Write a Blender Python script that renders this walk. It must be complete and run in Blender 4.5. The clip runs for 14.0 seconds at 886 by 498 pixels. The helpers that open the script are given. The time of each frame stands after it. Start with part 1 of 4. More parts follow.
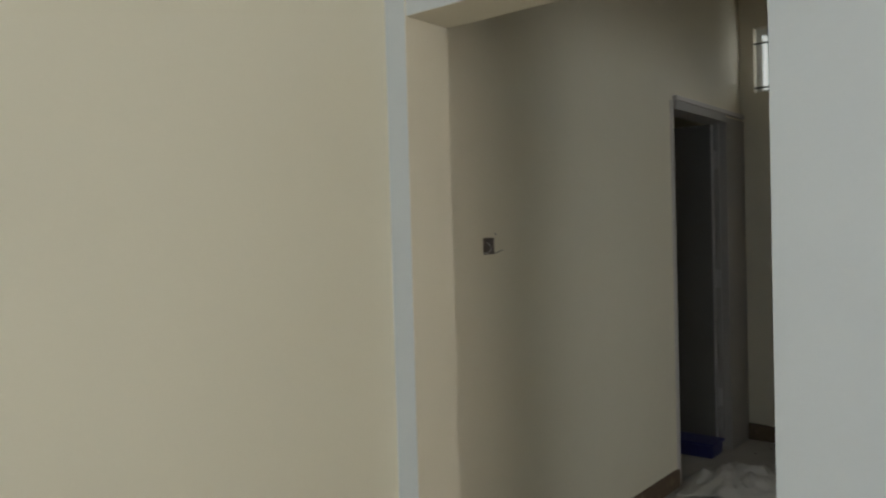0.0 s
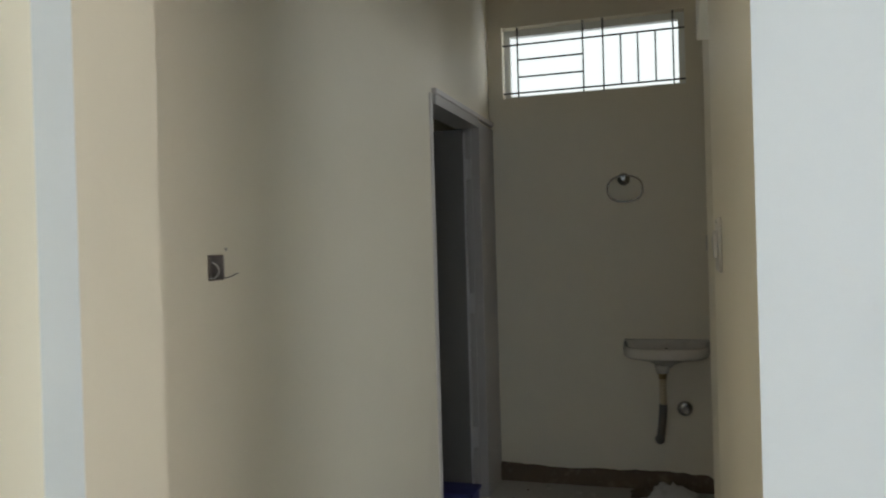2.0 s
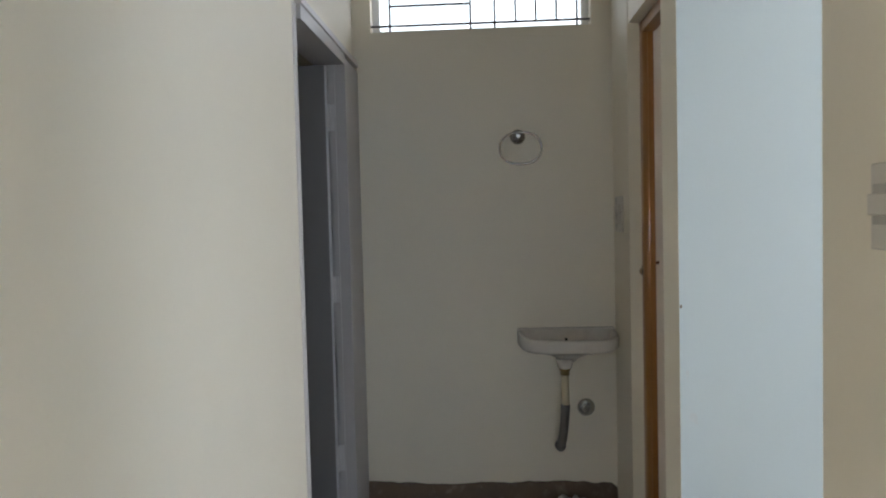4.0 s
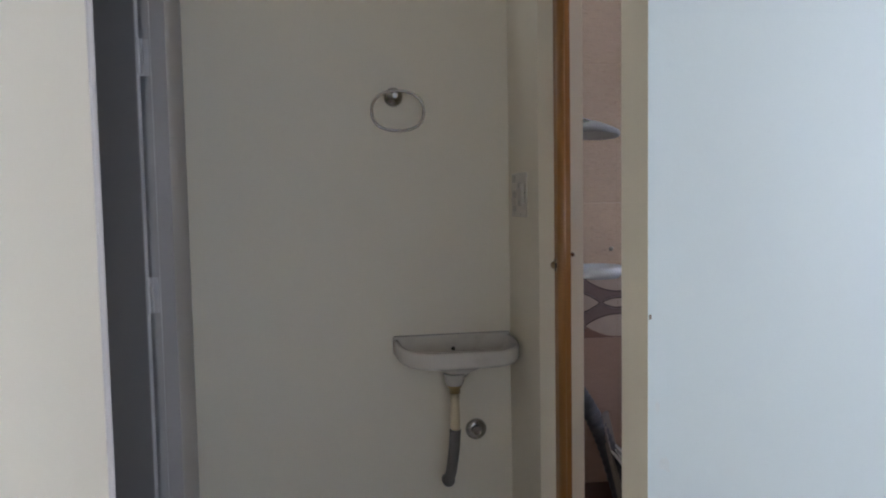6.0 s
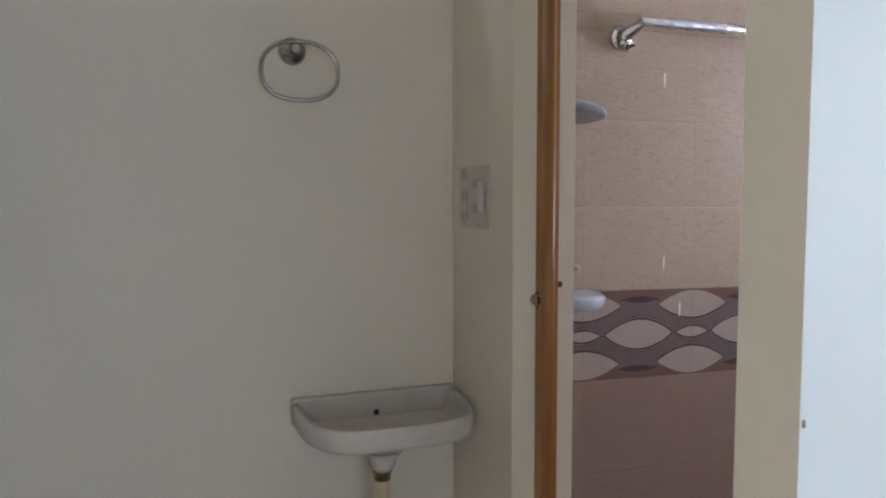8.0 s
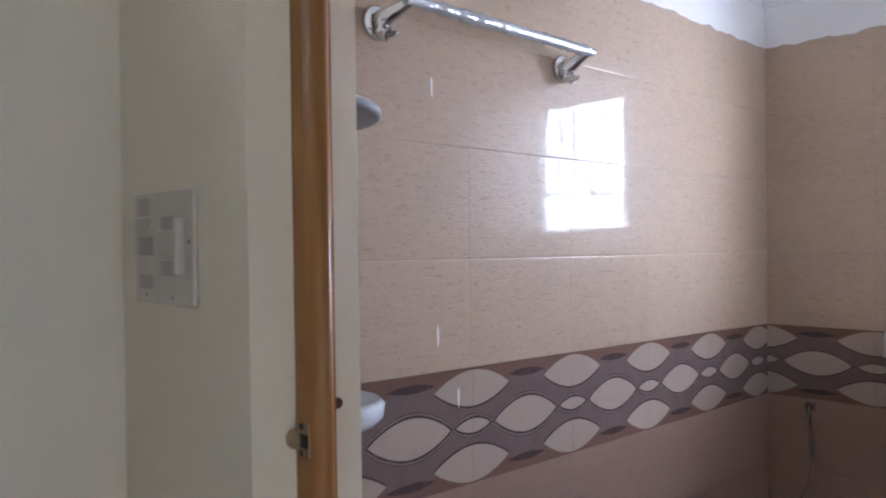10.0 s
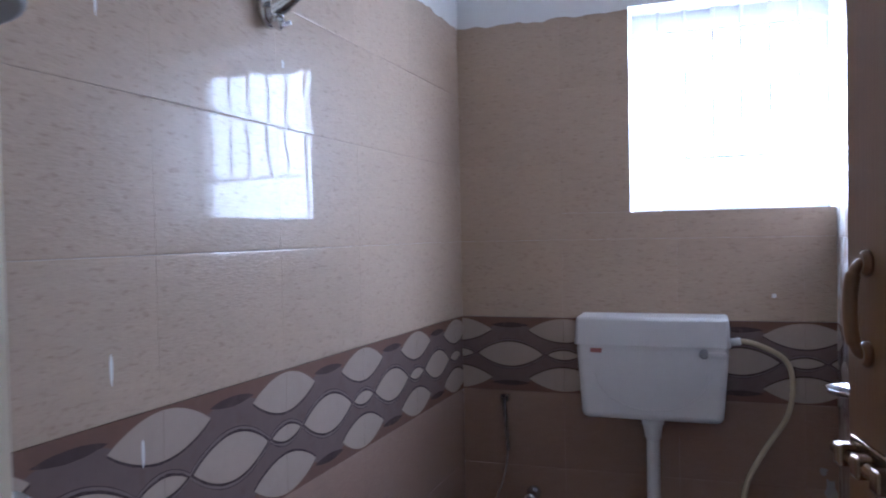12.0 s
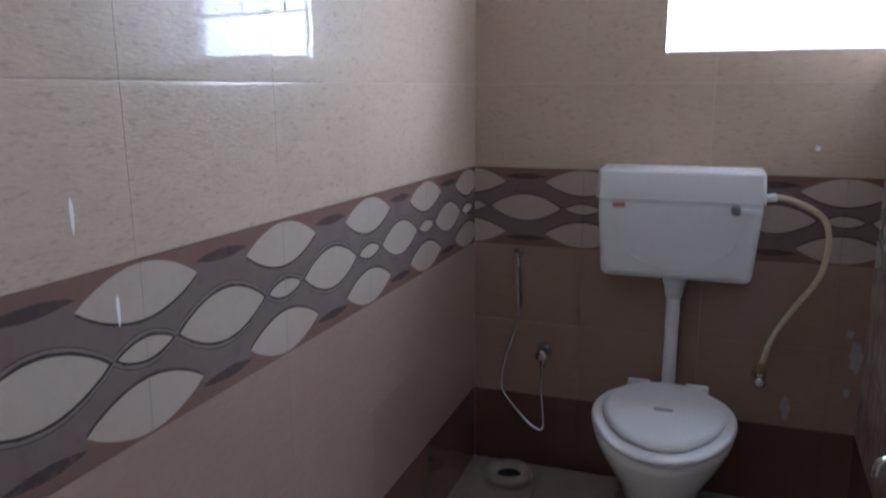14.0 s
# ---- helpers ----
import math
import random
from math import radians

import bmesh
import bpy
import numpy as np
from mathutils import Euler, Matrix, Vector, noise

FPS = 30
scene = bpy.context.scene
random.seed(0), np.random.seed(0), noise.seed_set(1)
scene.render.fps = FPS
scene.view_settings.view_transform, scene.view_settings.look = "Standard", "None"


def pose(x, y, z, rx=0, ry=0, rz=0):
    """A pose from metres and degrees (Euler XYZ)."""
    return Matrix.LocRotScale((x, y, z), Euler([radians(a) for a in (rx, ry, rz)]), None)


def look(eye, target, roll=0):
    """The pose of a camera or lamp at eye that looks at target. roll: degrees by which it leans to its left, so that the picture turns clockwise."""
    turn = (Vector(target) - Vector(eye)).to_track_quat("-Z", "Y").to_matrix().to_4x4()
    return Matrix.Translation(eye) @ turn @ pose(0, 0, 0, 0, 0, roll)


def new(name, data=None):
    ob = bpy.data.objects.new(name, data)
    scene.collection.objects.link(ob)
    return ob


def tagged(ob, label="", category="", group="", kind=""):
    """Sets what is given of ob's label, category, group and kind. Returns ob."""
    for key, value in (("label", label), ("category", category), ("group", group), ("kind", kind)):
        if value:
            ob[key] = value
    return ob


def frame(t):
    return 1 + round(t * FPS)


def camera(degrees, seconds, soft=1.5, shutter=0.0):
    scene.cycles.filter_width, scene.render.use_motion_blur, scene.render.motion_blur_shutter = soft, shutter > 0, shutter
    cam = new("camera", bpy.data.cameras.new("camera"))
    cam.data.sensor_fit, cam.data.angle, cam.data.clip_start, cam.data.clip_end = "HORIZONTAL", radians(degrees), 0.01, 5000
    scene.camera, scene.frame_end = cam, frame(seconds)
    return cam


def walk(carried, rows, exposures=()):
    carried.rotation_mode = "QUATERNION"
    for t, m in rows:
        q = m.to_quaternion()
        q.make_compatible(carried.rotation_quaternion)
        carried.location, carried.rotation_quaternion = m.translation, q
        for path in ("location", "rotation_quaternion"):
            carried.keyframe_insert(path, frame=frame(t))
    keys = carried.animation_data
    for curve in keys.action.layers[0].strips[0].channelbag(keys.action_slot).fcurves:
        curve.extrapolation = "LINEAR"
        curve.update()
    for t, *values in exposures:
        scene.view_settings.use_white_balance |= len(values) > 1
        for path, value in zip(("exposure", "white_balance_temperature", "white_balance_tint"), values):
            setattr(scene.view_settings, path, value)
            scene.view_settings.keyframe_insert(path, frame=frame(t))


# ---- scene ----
cam = camera(60.6, 14.0, soft=2.0, shutter=0.4)
PATH = [
    (0, (0.451, -5.196, 1.448), (-0.824, -3.656, 1.402), -1.6),
    (0.5, (0.293, -5.016, 1.442), (-0.824, -3.357, 1.409), -2.0),
    (0.6, (0.258, -4.979, 1.442), (-0.832, -3.302, 1.449), -1.5),
    (0.8, (0.190, -4.906, 1.438), (-0.816, -3.179, 1.413), -1.2),
    (1, (0.122, -4.834, 1.435), (-0.830, -3.074, 1.42), -0.9),
    (1.5, (-0.032, -4.679, 1.446), (-0.82, -2.841, 1.452), -1.2),
    (2, (-0.147, -4.494, 1.425), (-0.746, -2.586, 1.418), -1.6),
    (2.2, (-0.194, -4.426, 1.426), (-0.734, -2.5, 1.408), -1.1),
    (2.5, (-0.238, -4.292, 1.429), (-0.757, -2.36, 1.386), -1.5),
    (3, (-0.382, -4.076, 1.422), (-0.748, -2.111, 1.345), -0.4),
    (3.2, (-0.444, -3.999, 1.422), (-0.746, -2.023, 1.336), -0.6),
    (5.3, (-0.755, -3.187, 1.392), (-0.615, -1.194, 1.304), -0.9),
    (5.5, (-0.777, -3.12, 1.405), (-0.579, -1.132, 1.302), -0.7),
    (6, (-0.783, -2.921, 1.398), (-0.437, -0.955, 1.262), -1.0),
    (6.5, (-0.784, -2.723, 1.407), (-0.414, -0.763, 1.258), -1.1),
    (7, (-0.84, -2.489, 1.419), (-0.399, -0.545, 1.253), -0.6),
    (7.2, (-0.861, -2.409, 1.419), (-0.374, -0.476, 1.254), -0.4),
    (9.3, (-0.618, -1.47, 1.411), (0.547, 0.154, 1.344), -0.5),
    (9.5, (-0.601, -1.417, 1.406), (0.644, 0.147, 1.364), -0.6),
    (10, (-0.49, -1.242, 1.403), (0.91, 0.186, 1.387), -0.8),
    (10.5, (-0.42, -1.143, 1.405), (1.087, 0.172, 1.415), -1.4),
    (11, (-0.339, -1.027, 1.407), (1.301, 0.117, 1.363), -0.9),
    (11.5, (-0.298, -0.903, 1.406), (1.504, -0.038, 1.367), -1.1),
    (12, (-0.208, -0.837, 1.396), (1.683, -0.188, 1.345), -1.2),
    (12.5, (-0.069, -0.79, 1.394), (1.842, -0.204, 1.339), -1.3),
    (13, (-0.018, -0.756, 1.38), (1.887, -0.151, 1.304), -0.8),
    (13.5, (-0.015, -0.746, 1.371), (1.869, -0.114, 1.14), -0.4),
    (14, (-0.017, -0.747, 1.354), (1.824, -0.095, 0.924), -0.4),
]
walk(cam, [(t, look(e, g, r)) for t, e, g, r in PATH],
     [(0, -1.26, 7150, 11), (0.6, -1.01, 6950, 11), (1.5, -0.75, 6850, 11.5), (3.2, 0.18, 6500, 14.5), (5.3, 0.56, 6050, 21), (7.2, 0.82, 6050, 22), (9.5, 1.3, 5900, 23), (10, 1.2, 5750, 23), (11, 1.13, 5400, 22),
      (12, 0.72, 5150, 21), (12.5, 0.42, 5120, 20.5), (13.0, 0.2, 5250, 19), (13.5, 0.25, 5300, 19), (14, 0.95, 5380, 17.5)])

# ---- world and light ----
world = bpy.data.worlds.new("sky")
scene.world = world
world.use_nodes = True
_bg = world.node_tree.nodes["Background"]
_sky = world.node_tree.nodes.new("ShaderNodeTexSky")
_sky.sky_type, _sky.sun_disc = "NISHITA", False
_sky.sun_elevation, _sky.sun_rotation = radians(55), radians(120)
world.node_tree.links.new(_sky.outputs[0], _bg.inputs[0])
_bg.inputs[1].default_value = 0.1
_sun = new("sun", bpy.data.lights.new("sun", "SUN"))
_sun.data.energy, _sun.data.angle, _sun.data.color = 1.0, radians(10), (1.0, 0.96, 0.9)
_sun.matrix_world = look((-6, 4, 9), (0, 0, 0))

GLOW_ROOM, GLOW_SIDE, GLOW_HALL, GLOW_BATH, GLOW_HIGH = 4.0, 12.0, 8.6, 21.0, 1.6


# ---- materials ----
def rgb(c):
    return (*c, 1.0)


def material(name, color, rough=0.6, metal=0.0, vary=0.08, scale=3.0, grain=60.0, bump=0.15, stain=None,
             stain_amount=0.0, spec=0.5, per_object=0.0, stretch=(1, 1, 1), wave=0.0, wave_scale=4.0, coat=0.0,
             stain_from=(0.55, 0.75), shuffle=False, glaze=0.0):
    """Paint, ceramic, wood or metal: two scales of colour variation, grain in the relief, and stains."""
    m = bpy.data.materials.new(name)
    m.use_nodes = True
    nt = m.node_tree
    L, N = nt.links, nt.nodes
    p = N["Principled BSDF"]
    p.inputs["Metallic"].default_value = metal
    p.inputs["Specular IOR Level"].default_value = spec
    p.inputs["Coat Weight"].default_value = coat
    p.inputs["Coat Roughness"].default_value = 0.05
    tc = N.new("ShaderNodeTexCoord")
    mp = N.new("ShaderNodeMapping")
    mp.inputs["Scale"].default_value = stretch
    if shuffle:
        who, far, mv = N.new("ShaderNodeObjectInfo"), N.new("ShaderNodeMath"), N.new("ShaderNodeVectorMath")
        far.operation, far.inputs[1].default_value = "MULTIPLY", 37.0
        L.new(who.outputs["Random"], far.inputs[0])
        L.new(tc.outputs["Object"], mv.inputs[0])
        L.new(far.outputs[0], mv.inputs[1])
        L.new(mv.outputs[0], mp.inputs[0])
    else:
        L.new(tc.outputs["Object"], mp.inputs[0])

    def noise_tex(s, detail):
        n = N.new("ShaderNodeTexNoise")
        n.inputs["Scale"].default_value, n.inputs["Detail"].default_value = s, detail
        L.new(mp.outputs[0], n.inputs["Vector"])
        return n

    big, fine = noise_tex(scale, 4), noise_tex(grain, 3)
    dark = tuple(c * (1 - vary) for c in color)
    light = tuple(min(1, c * (1 + vary)) for c in color)
    ramp = N.new("ShaderNodeMix")
    ramp.data_type = "RGBA"
    ramp.inputs["A"].default_value, ramp.inputs["B"].default_value = rgb(dark), rgb(light)
    add = N.new("ShaderNodeMath")
    add.operation = "MULTIPLY_ADD"
    add.inputs[1].default_value = 0.45
    L.new(fine.outputs["Fac"], add.inputs[0])
    half = N.new("ShaderNodeMath")
    half.operation = "MULTIPLY"
    half.inputs[1].default_value = 0.55
    L.new(big.outputs["Fac"], half.inputs[0])
    L.new(half.outputs[0], add.inputs[2])
    L.new(add.outputs[0], ramp.inputs["Factor"])
    out = ramp.outputs["Result"]
    if stain:
        sm = noise_tex(scale * 2.3, 6)
        cr = N.new("ShaderNodeValToRGB")
        cr.color_ramp.elements[0].position, cr.color_ramp.elements[1].position = stain_from
        L.new(sm.outputs["Fac"], cr.inputs[0])
        k = N.new("ShaderNodeMath")
        k.operation = "MULTIPLY"
        k.inputs[1].default_value = stain_amount
        L.new(cr.outputs[0], k.inputs[0])
        mx = N.new("ShaderNodeMix")
        mx.data_type = "RGBA"
        mx.inputs["B"].default_value = rgb(stain)
        L.new(k.outputs[0], mx.inputs["Factor"])
        L.new(out, mx.inputs["A"])
        out = mx.outputs["Result"]
    if per_object:
        oi = N.new("ShaderNodeObjectInfo")
        hs = N.new("ShaderNodeHueSaturation")
        mr = N.new("ShaderNodeMapRange")
        mr.inputs["To Min"].default_value, mr.inputs["To Max"].default_value = 1 - per_object, 1 + per_object
        L.new(oi.outputs["Random"], mr.inputs[0])
        L.new(mr.outputs[0], hs.inputs["Value"])
        L.new(out, hs.inputs["Color"])
        out = hs.outputs[0]
    L.new(out, p.inputs["Base Color"])
    rr = N.new("ShaderNodeMapRange")
    rr.inputs["To Min"].default_value, rr.inputs["To Max"].default_value = max(0.02, rough * 0.85), min(1, rough * 1.15)
    L.new(big.outputs["Fac"], rr.inputs[0])
    L.new(rr.outputs[0], p.inputs["Roughness"])
    b = N.new("ShaderNodeBump")
    b.inputs["Strength"].default_value, b.inputs["Distance"].default_value = bump, 0.002
    L.new(fine.outputs["Fac"], b.inputs["Height"])
    last = b
    if wave:
        w = noise_tex(wave_scale, 1)
        b2 = N.new("ShaderNodeBump")
        b2.inputs["Strength"].default_value, b2.inputs["Distance"].default_value = wave, 0.02
        L.new(w.outputs["Fac"], b2.inputs["Height"])
        L.new(b.outputs[0], b2.inputs["Normal"])
        last = b2
    L.new(last.outputs[0], p.inputs["Normal"])
    if glaze:
        p.inputs["Coat Weight"].default_value, p.inputs["Coat Roughness"].default_value = glaze, 0.011
        skin = N.new("ShaderNodeBump")
        skin.inputs["Strength"].default_value, skin.inputs["Distance"].default_value = wave, 0.02
        L.new(w.outputs["Fac"], skin.inputs["Height"])
        L.new(skin.outputs[0], p.inputs["Coat Normal"])
    return m


def glow(name, color, strength):
    m = bpy.data.materials.new(name)
    m.use_nodes = True
    N = m.node_tree.nodes
    N.remove(N["Principled BSDF"])
    e = N.new("ShaderNodeEmission")
    e.inputs[0].default_value, e.inputs[1].default_value = rgb(color), strength
    m.node_tree.links.new(e.outputs[0], N["Material Output"].inputs[0])
    return m


CREAM = material("cream wall paint", (0.75, 0.695, 0.555), 0.55, vary=0.03, scale=1.2, grain=90, bump=0.12,
                 stain=(0.52, 0.47, 0.38), stain_amount=0.06, wave=0.08, wave_scale=2.5)
WHITE = material("white wall paint", (0.80, 0.80, 0.78), 0.6, vary=0.025, scale=1.5, grain=90, bump=0.12,
                 stain=(0.60, 0.60, 0.58), stain_amount=0.10, wave=0.08, wave_scale=2.5)
# white paint with the blue of the daylight on it put into the colour
COOL = material("daylight-tinted white wall paint", (0.75, 0.785, 0.815), 0.6, vary=0.025, scale=1.5, grain=90, bump=0.12,
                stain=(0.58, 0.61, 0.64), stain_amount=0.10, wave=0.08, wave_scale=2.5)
BEIGE = material("warm cream wall paint", (0.75, 0.68, 0.55), 0.55, vary=0.03, scale=1.2, grain=90, bump=0.12,
                 stain=(0.52, 0.46, 0.38), stain_amount=0.08, wave=0.10, wave_scale=2.5)
# white hall wall: blue daylight and a dimmer light level are in this colour
HALLBLUE = material("daylight-tinted dim hall paint", (0.58, 0.65, 0.685), 0.6, vary=0.025, scale=1.5, grain=90, bump=0.12,
                    stain=(0.56, 0.61, 0.64), stain_amount=0.14, wave=0.12, wave_scale=2.5)
CEIL = material("ceiling paint", (0.78, 0.77, 0.74), 0.7, vary=0.02, scale=1.0)
CEMENT = material("dusty cement floor", (0.42, 0.395, 0.36), 0.75, vary=0.22, scale=4, grain=45, bump=0.4,
                  stain=(0.45, 0.43, 0.40), stain_amount=0.5)
SKIRT = material("brown stone skirting", (0.125, 0.082, 0.052), 0.7, vary=0.4, scale=9, stain=(0.27, 0.21, 0.155), stain_amount=0.6, bump=0.4)
GREY = material("grey enamel paint", (0.37, 0.345, 0.325), 0.4, vary=0.06, scale=4, bump=0.1)
GREYDARK = material("dark grey door skin", (0.17, 0.16, 0.152), 0.5, vary=0.06, scale=3, bump=0.1, stretch=(6, 6, 1))
WOOD = material("varnished orange wood", (0.33, 0.147, 0.036), 0.36, vary=0.2, scale=7, grain=40, bump=0.12,
                stretch=(9, 9, 0.5), coat=0.22, stain=(0.24, 0.095, 0.02), stain_amount=0.35)
LEAF = material("brown door skin", (0.19, 0.095, 0.042), 0.38, vary=0.2, scale=5, grain=35, bump=0.12, stretch=(7, 7, 0.5), coat=0.2)
SMEAR = dict(stain=(0.66, 0.66, 0.67), stain_amount=0.85, stain_from=(0.40, 0.60), stretch=(1.3, 1, 0.75), scale=6.0, grain=38, shuffle=True,
             bump=0.3, spec=0.3)
DASH = dict(vary=0.15, scale=17, grain=62, bump=0.55, per_object=0.03, spec=0.05, glaze=0.28, stretch=(1, 1, 3.6), stain_from=(0.57, 0.72),
            wave=0.035, wave_scale=5, shuffle=True)
PRINTED = dict(grain=50, bump=0.06, spec=0.17, wave=0.04, wave_scale=5, shuffle=True)
TILE = material("beige wall tile", (0.50, 0.386, 0.286), 0.30, stain=(0.30, 0.20, 0.145), stain_amount=0.5, **DASH)
TILELOW = material("darker beige wall tile", (0.33, 0.222, 0.17), 0.30, stain=(0.26, 0.185, 0.14), stain_amount=0.28, **DASH)
TILEDARK = material("dark brown tile", (0.125, 0.066, 0.048), 0.14, vary=0.2, scale=6, grain=40, bump=0.08, per_object=0.05, shuffle=True)
BROWN = material("mauve brown tile print", (0.205, 0.122, 0.092), 0.06, vary=0.16, scale=9, stain=(0.18, 0.12, 0.10), stain_amount=0.5, **PRINTED)
RIBBON = material("grey tile print", (0.19, 0.140, 0.127), 0.06, vary=0.18, scale=9, stain=(0.165, 0.11, 0.09), stain_amount=0.7, **PRINTED)
OUTLINE = material("dark tile print", (0.07, 0.05, 0.052), 0.08, vary=0.3, scale=24, stain=(0.15, 0.11, 0.105), stain_amount=0.6, **PRINTED)
LENS = material("pale tile print", (0.45, 0.362, 0.295), 0.05, vary=0.10, scale=8, stain=(0.40, 0.315, 0.25), stain_amount=0.4, **PRINTED)
STRAND = material("light grey tile print", (0.225, 0.178, 0.165), 0.06, vary=0.2, scale=12, stain=(0.17, 0.125, 0.11), stain_amount=0.6, **PRINTED)
KNOT = material("dusky tile print", (0.088, 0.062, 0.06), 0.06, vary=0.3, scale=20, stain=(0.16, 0.11, 0.1), stain_amount=0.6, **PRINTED)
TILE_S = material("cement smeared beige tile", (0.42, 0.33, 0.27), 0.22, vary=0.2, **SMEAR)
LOW_S = material("cement smeared darker tile", (0.30, 0.225, 0.18), 0.22, vary=0.2, **{**SMEAR, "stain": (0.45, 0.39, 0.35), "stain_amount": 0.6})
BAND_S = [material("cement smeared " + nm, c, 0.22, vary=0.15, **{**SMEAR, "stain": (0.42, 0.38, 0.36), "stain_amount": 0.6, "stain_from": (0.42, 0.60)})
          for nm, c in (("brown print", (0.28, 0.19, 0.155)), ("grey print", (0.26, 0.21, 0.20)), ("dark print", (0.14, 0.11, 0.11)), ("pale print", (0.5, 0.43, 0.37)), ("strand print", (0.30, 0.25, 0.235)), ("dusky print", (0.17, 0.13, 0.125)))]
GROUT = material("brown grout", (0.20, 0.15, 0.115), 0.85, vary=0.15, scale=10)
FLOORTILE = material("bathroom floor tile", (0.33, 0.255, 0.205), 0.45, vary=0.32, scale=9, grain=40, bump=0.2,
                     stain=(0.40, 0.34, 0.29), stain_amount=0.65, per_object=0.06)
CERAMIC = material("white ceramic", (0.80, 0.80, 0.79), 0.12, vary=0.015, scale=3, bump=0.02, coat=0.5,
                   stain=(0.62, 0.60, 0.55), stain_amount=0.12)
PLASTIC = material("white plastic", (0.72, 0.715, 0.715), 0.3, vary=0.015, scale=4, bump=0.03)
IVORY = material("cream plastic", (0.66, 0.55, 0.36), 0.4, vary=0.05, scale=8)
HOSE = material("yellowed hose", (0.60, 0.50, 0.33), 0.4, vary=0.10, scale=20)
GREYPIPE = material("grey rubber hose", (0.135, 0.12, 0.11), 0.5, vary=0.1, scale=10)
CHROME = material("chrome", (0.64, 0.64, 0.655), 0.07, metal=1.0, vary=0.02, scale=10, bump=0.02)
BRASS = material("dull brass", (0.45, 0.33, 0.16), 0.35, metal=1.0, vary=0.1, scale=20)
IRON = material("painted iron", (0.05, 0.055, 0.055), 0.5, vary=0.1, scale=10)
WHITEIRON = material("white painted iron", (0.75, 0.75, 0.76), 0.5, vary=0.05, scale=10)
DARK = material("dark recess", (0.03, 0.027, 0.025), 0.8, vary=0.2, scale=20)
BOXMETAL = material("rusty box metal", (0.20, 0.15, 0.11), 0.6, vary=0.25, scale=40, bump=0.3)
WIRE = material("white wire", (0.65, 0.63, 0.6), 0.5, vary=0.05)
BLUE = material("blue plastic", (0.032, 0.034, 0.15), 0.4, vary=0.15, scale=8)
RAG = material("pale cloth", (0.50, 0.48, 0.46), 0.85, vary=0.15, scale=10, bump=0.4)
BLUEISH = material("pale blue plastic", (0.62, 0.67, 0.71), 0.25, vary=0.08, scale=15, bump=0.1)
WRAP = material("crinkled plastic wrap", (0.66, 0.68, 0.70), 0.14, metal=0.5, vary=0.25, scale=60, grain=160, bump=0.9)
SHOWER = material("grey shower plastic", (0.26, 0.265, 0.275), 0.45, metal=0.0, vary=0.08, scale=15)
PLANK = material("weathered board", (0.16, 0.13, 0.105), 0.6, vary=0.25, scale=7, stretch=(6, 6, 0.6))
CHALK = material("white grout smear", (0.80, 0.80, 0.80), 0.8, vary=0.06, scale=30)
PLATE = material("dusty white plastic", (0.585, 0.535, 0.465), 0.4, vary=0.06, scale=12, stain=(0.5, 0.45, 0.37), stain_amount=0.4)
BASIN = material("dusty white ceramic", (0.61, 0.56, 0.49), 0.25, vary=0.05, scale=6, stain=(0.45, 0.40, 0.34), stain_amount=0.45, bump=0.05)
STEEL = material("dull stainless steel", (0.38, 0.35, 0.32), 0.22, metal=1.0, vary=0.06, scale=12)
# darker plastic: the shade inside the switch recesses, put into flat panels
WELLSHADE = material("switch recess shade", (0.42, 0.385, 0.335), 0.4, vary=0.05)
PRINT = material("red and grey print", (0.40, 0.16, 0.15), 0.5, vary=0.2, scale=60)
GREYPRINT = material("grey print", (0.28, 0.28, 0.29), 0.5, vary=0.2, scale=60)


# ---- mesh helpers ----
def box(bm, x0, x1, y0, y1, z0, z1, mi=0):
    v = [bm.verts.new(c) for c in ((x0, y0, z0), (x1, y0, z0), (x1, y1, z0), (x0, y1, z0),
                                   (x0, y0, z1), (x1, y0, z1), (x1, y1, z1), (x0, y1, z1))]
    for f in ((0, 3, 2, 1), (4, 5, 6, 7), (0, 1, 5, 4), (1, 2, 6, 5), (2, 3, 7, 6), (3, 0, 4, 7)):
        bm.faces.new([v[i] for i in f]).material_index = mi
    return v


def prism(bm, pts, z0, z1, sides=None):
    lo = [bm.verts.new((x, y, z0)) for x, y in pts]
    hi = [bm.verts.new((x, y, z1)) for x, y in pts]
    bm.faces.new(lo[::-1])
    bm.faces.new(hi)
    n = len(pts)
    for i in range(n):
        f = bm.faces.new((lo[i], lo[(i + 1) % n], hi[(i + 1) % n], hi[i]))
        if sides:
            f.material_index = sides[i]


def soft_box(bm, x0, x1, y0, y1, z0, z1, r=0.004, seg=2):
    v = box(bm, x0, x1, y0, y1, z0, z1)
    es = list({e for q in v for e in q.link_edges})
    bmesh.ops.bevel(bm, geom=es, offset=r, segments=seg, profile=0.5, affect="EDGES")


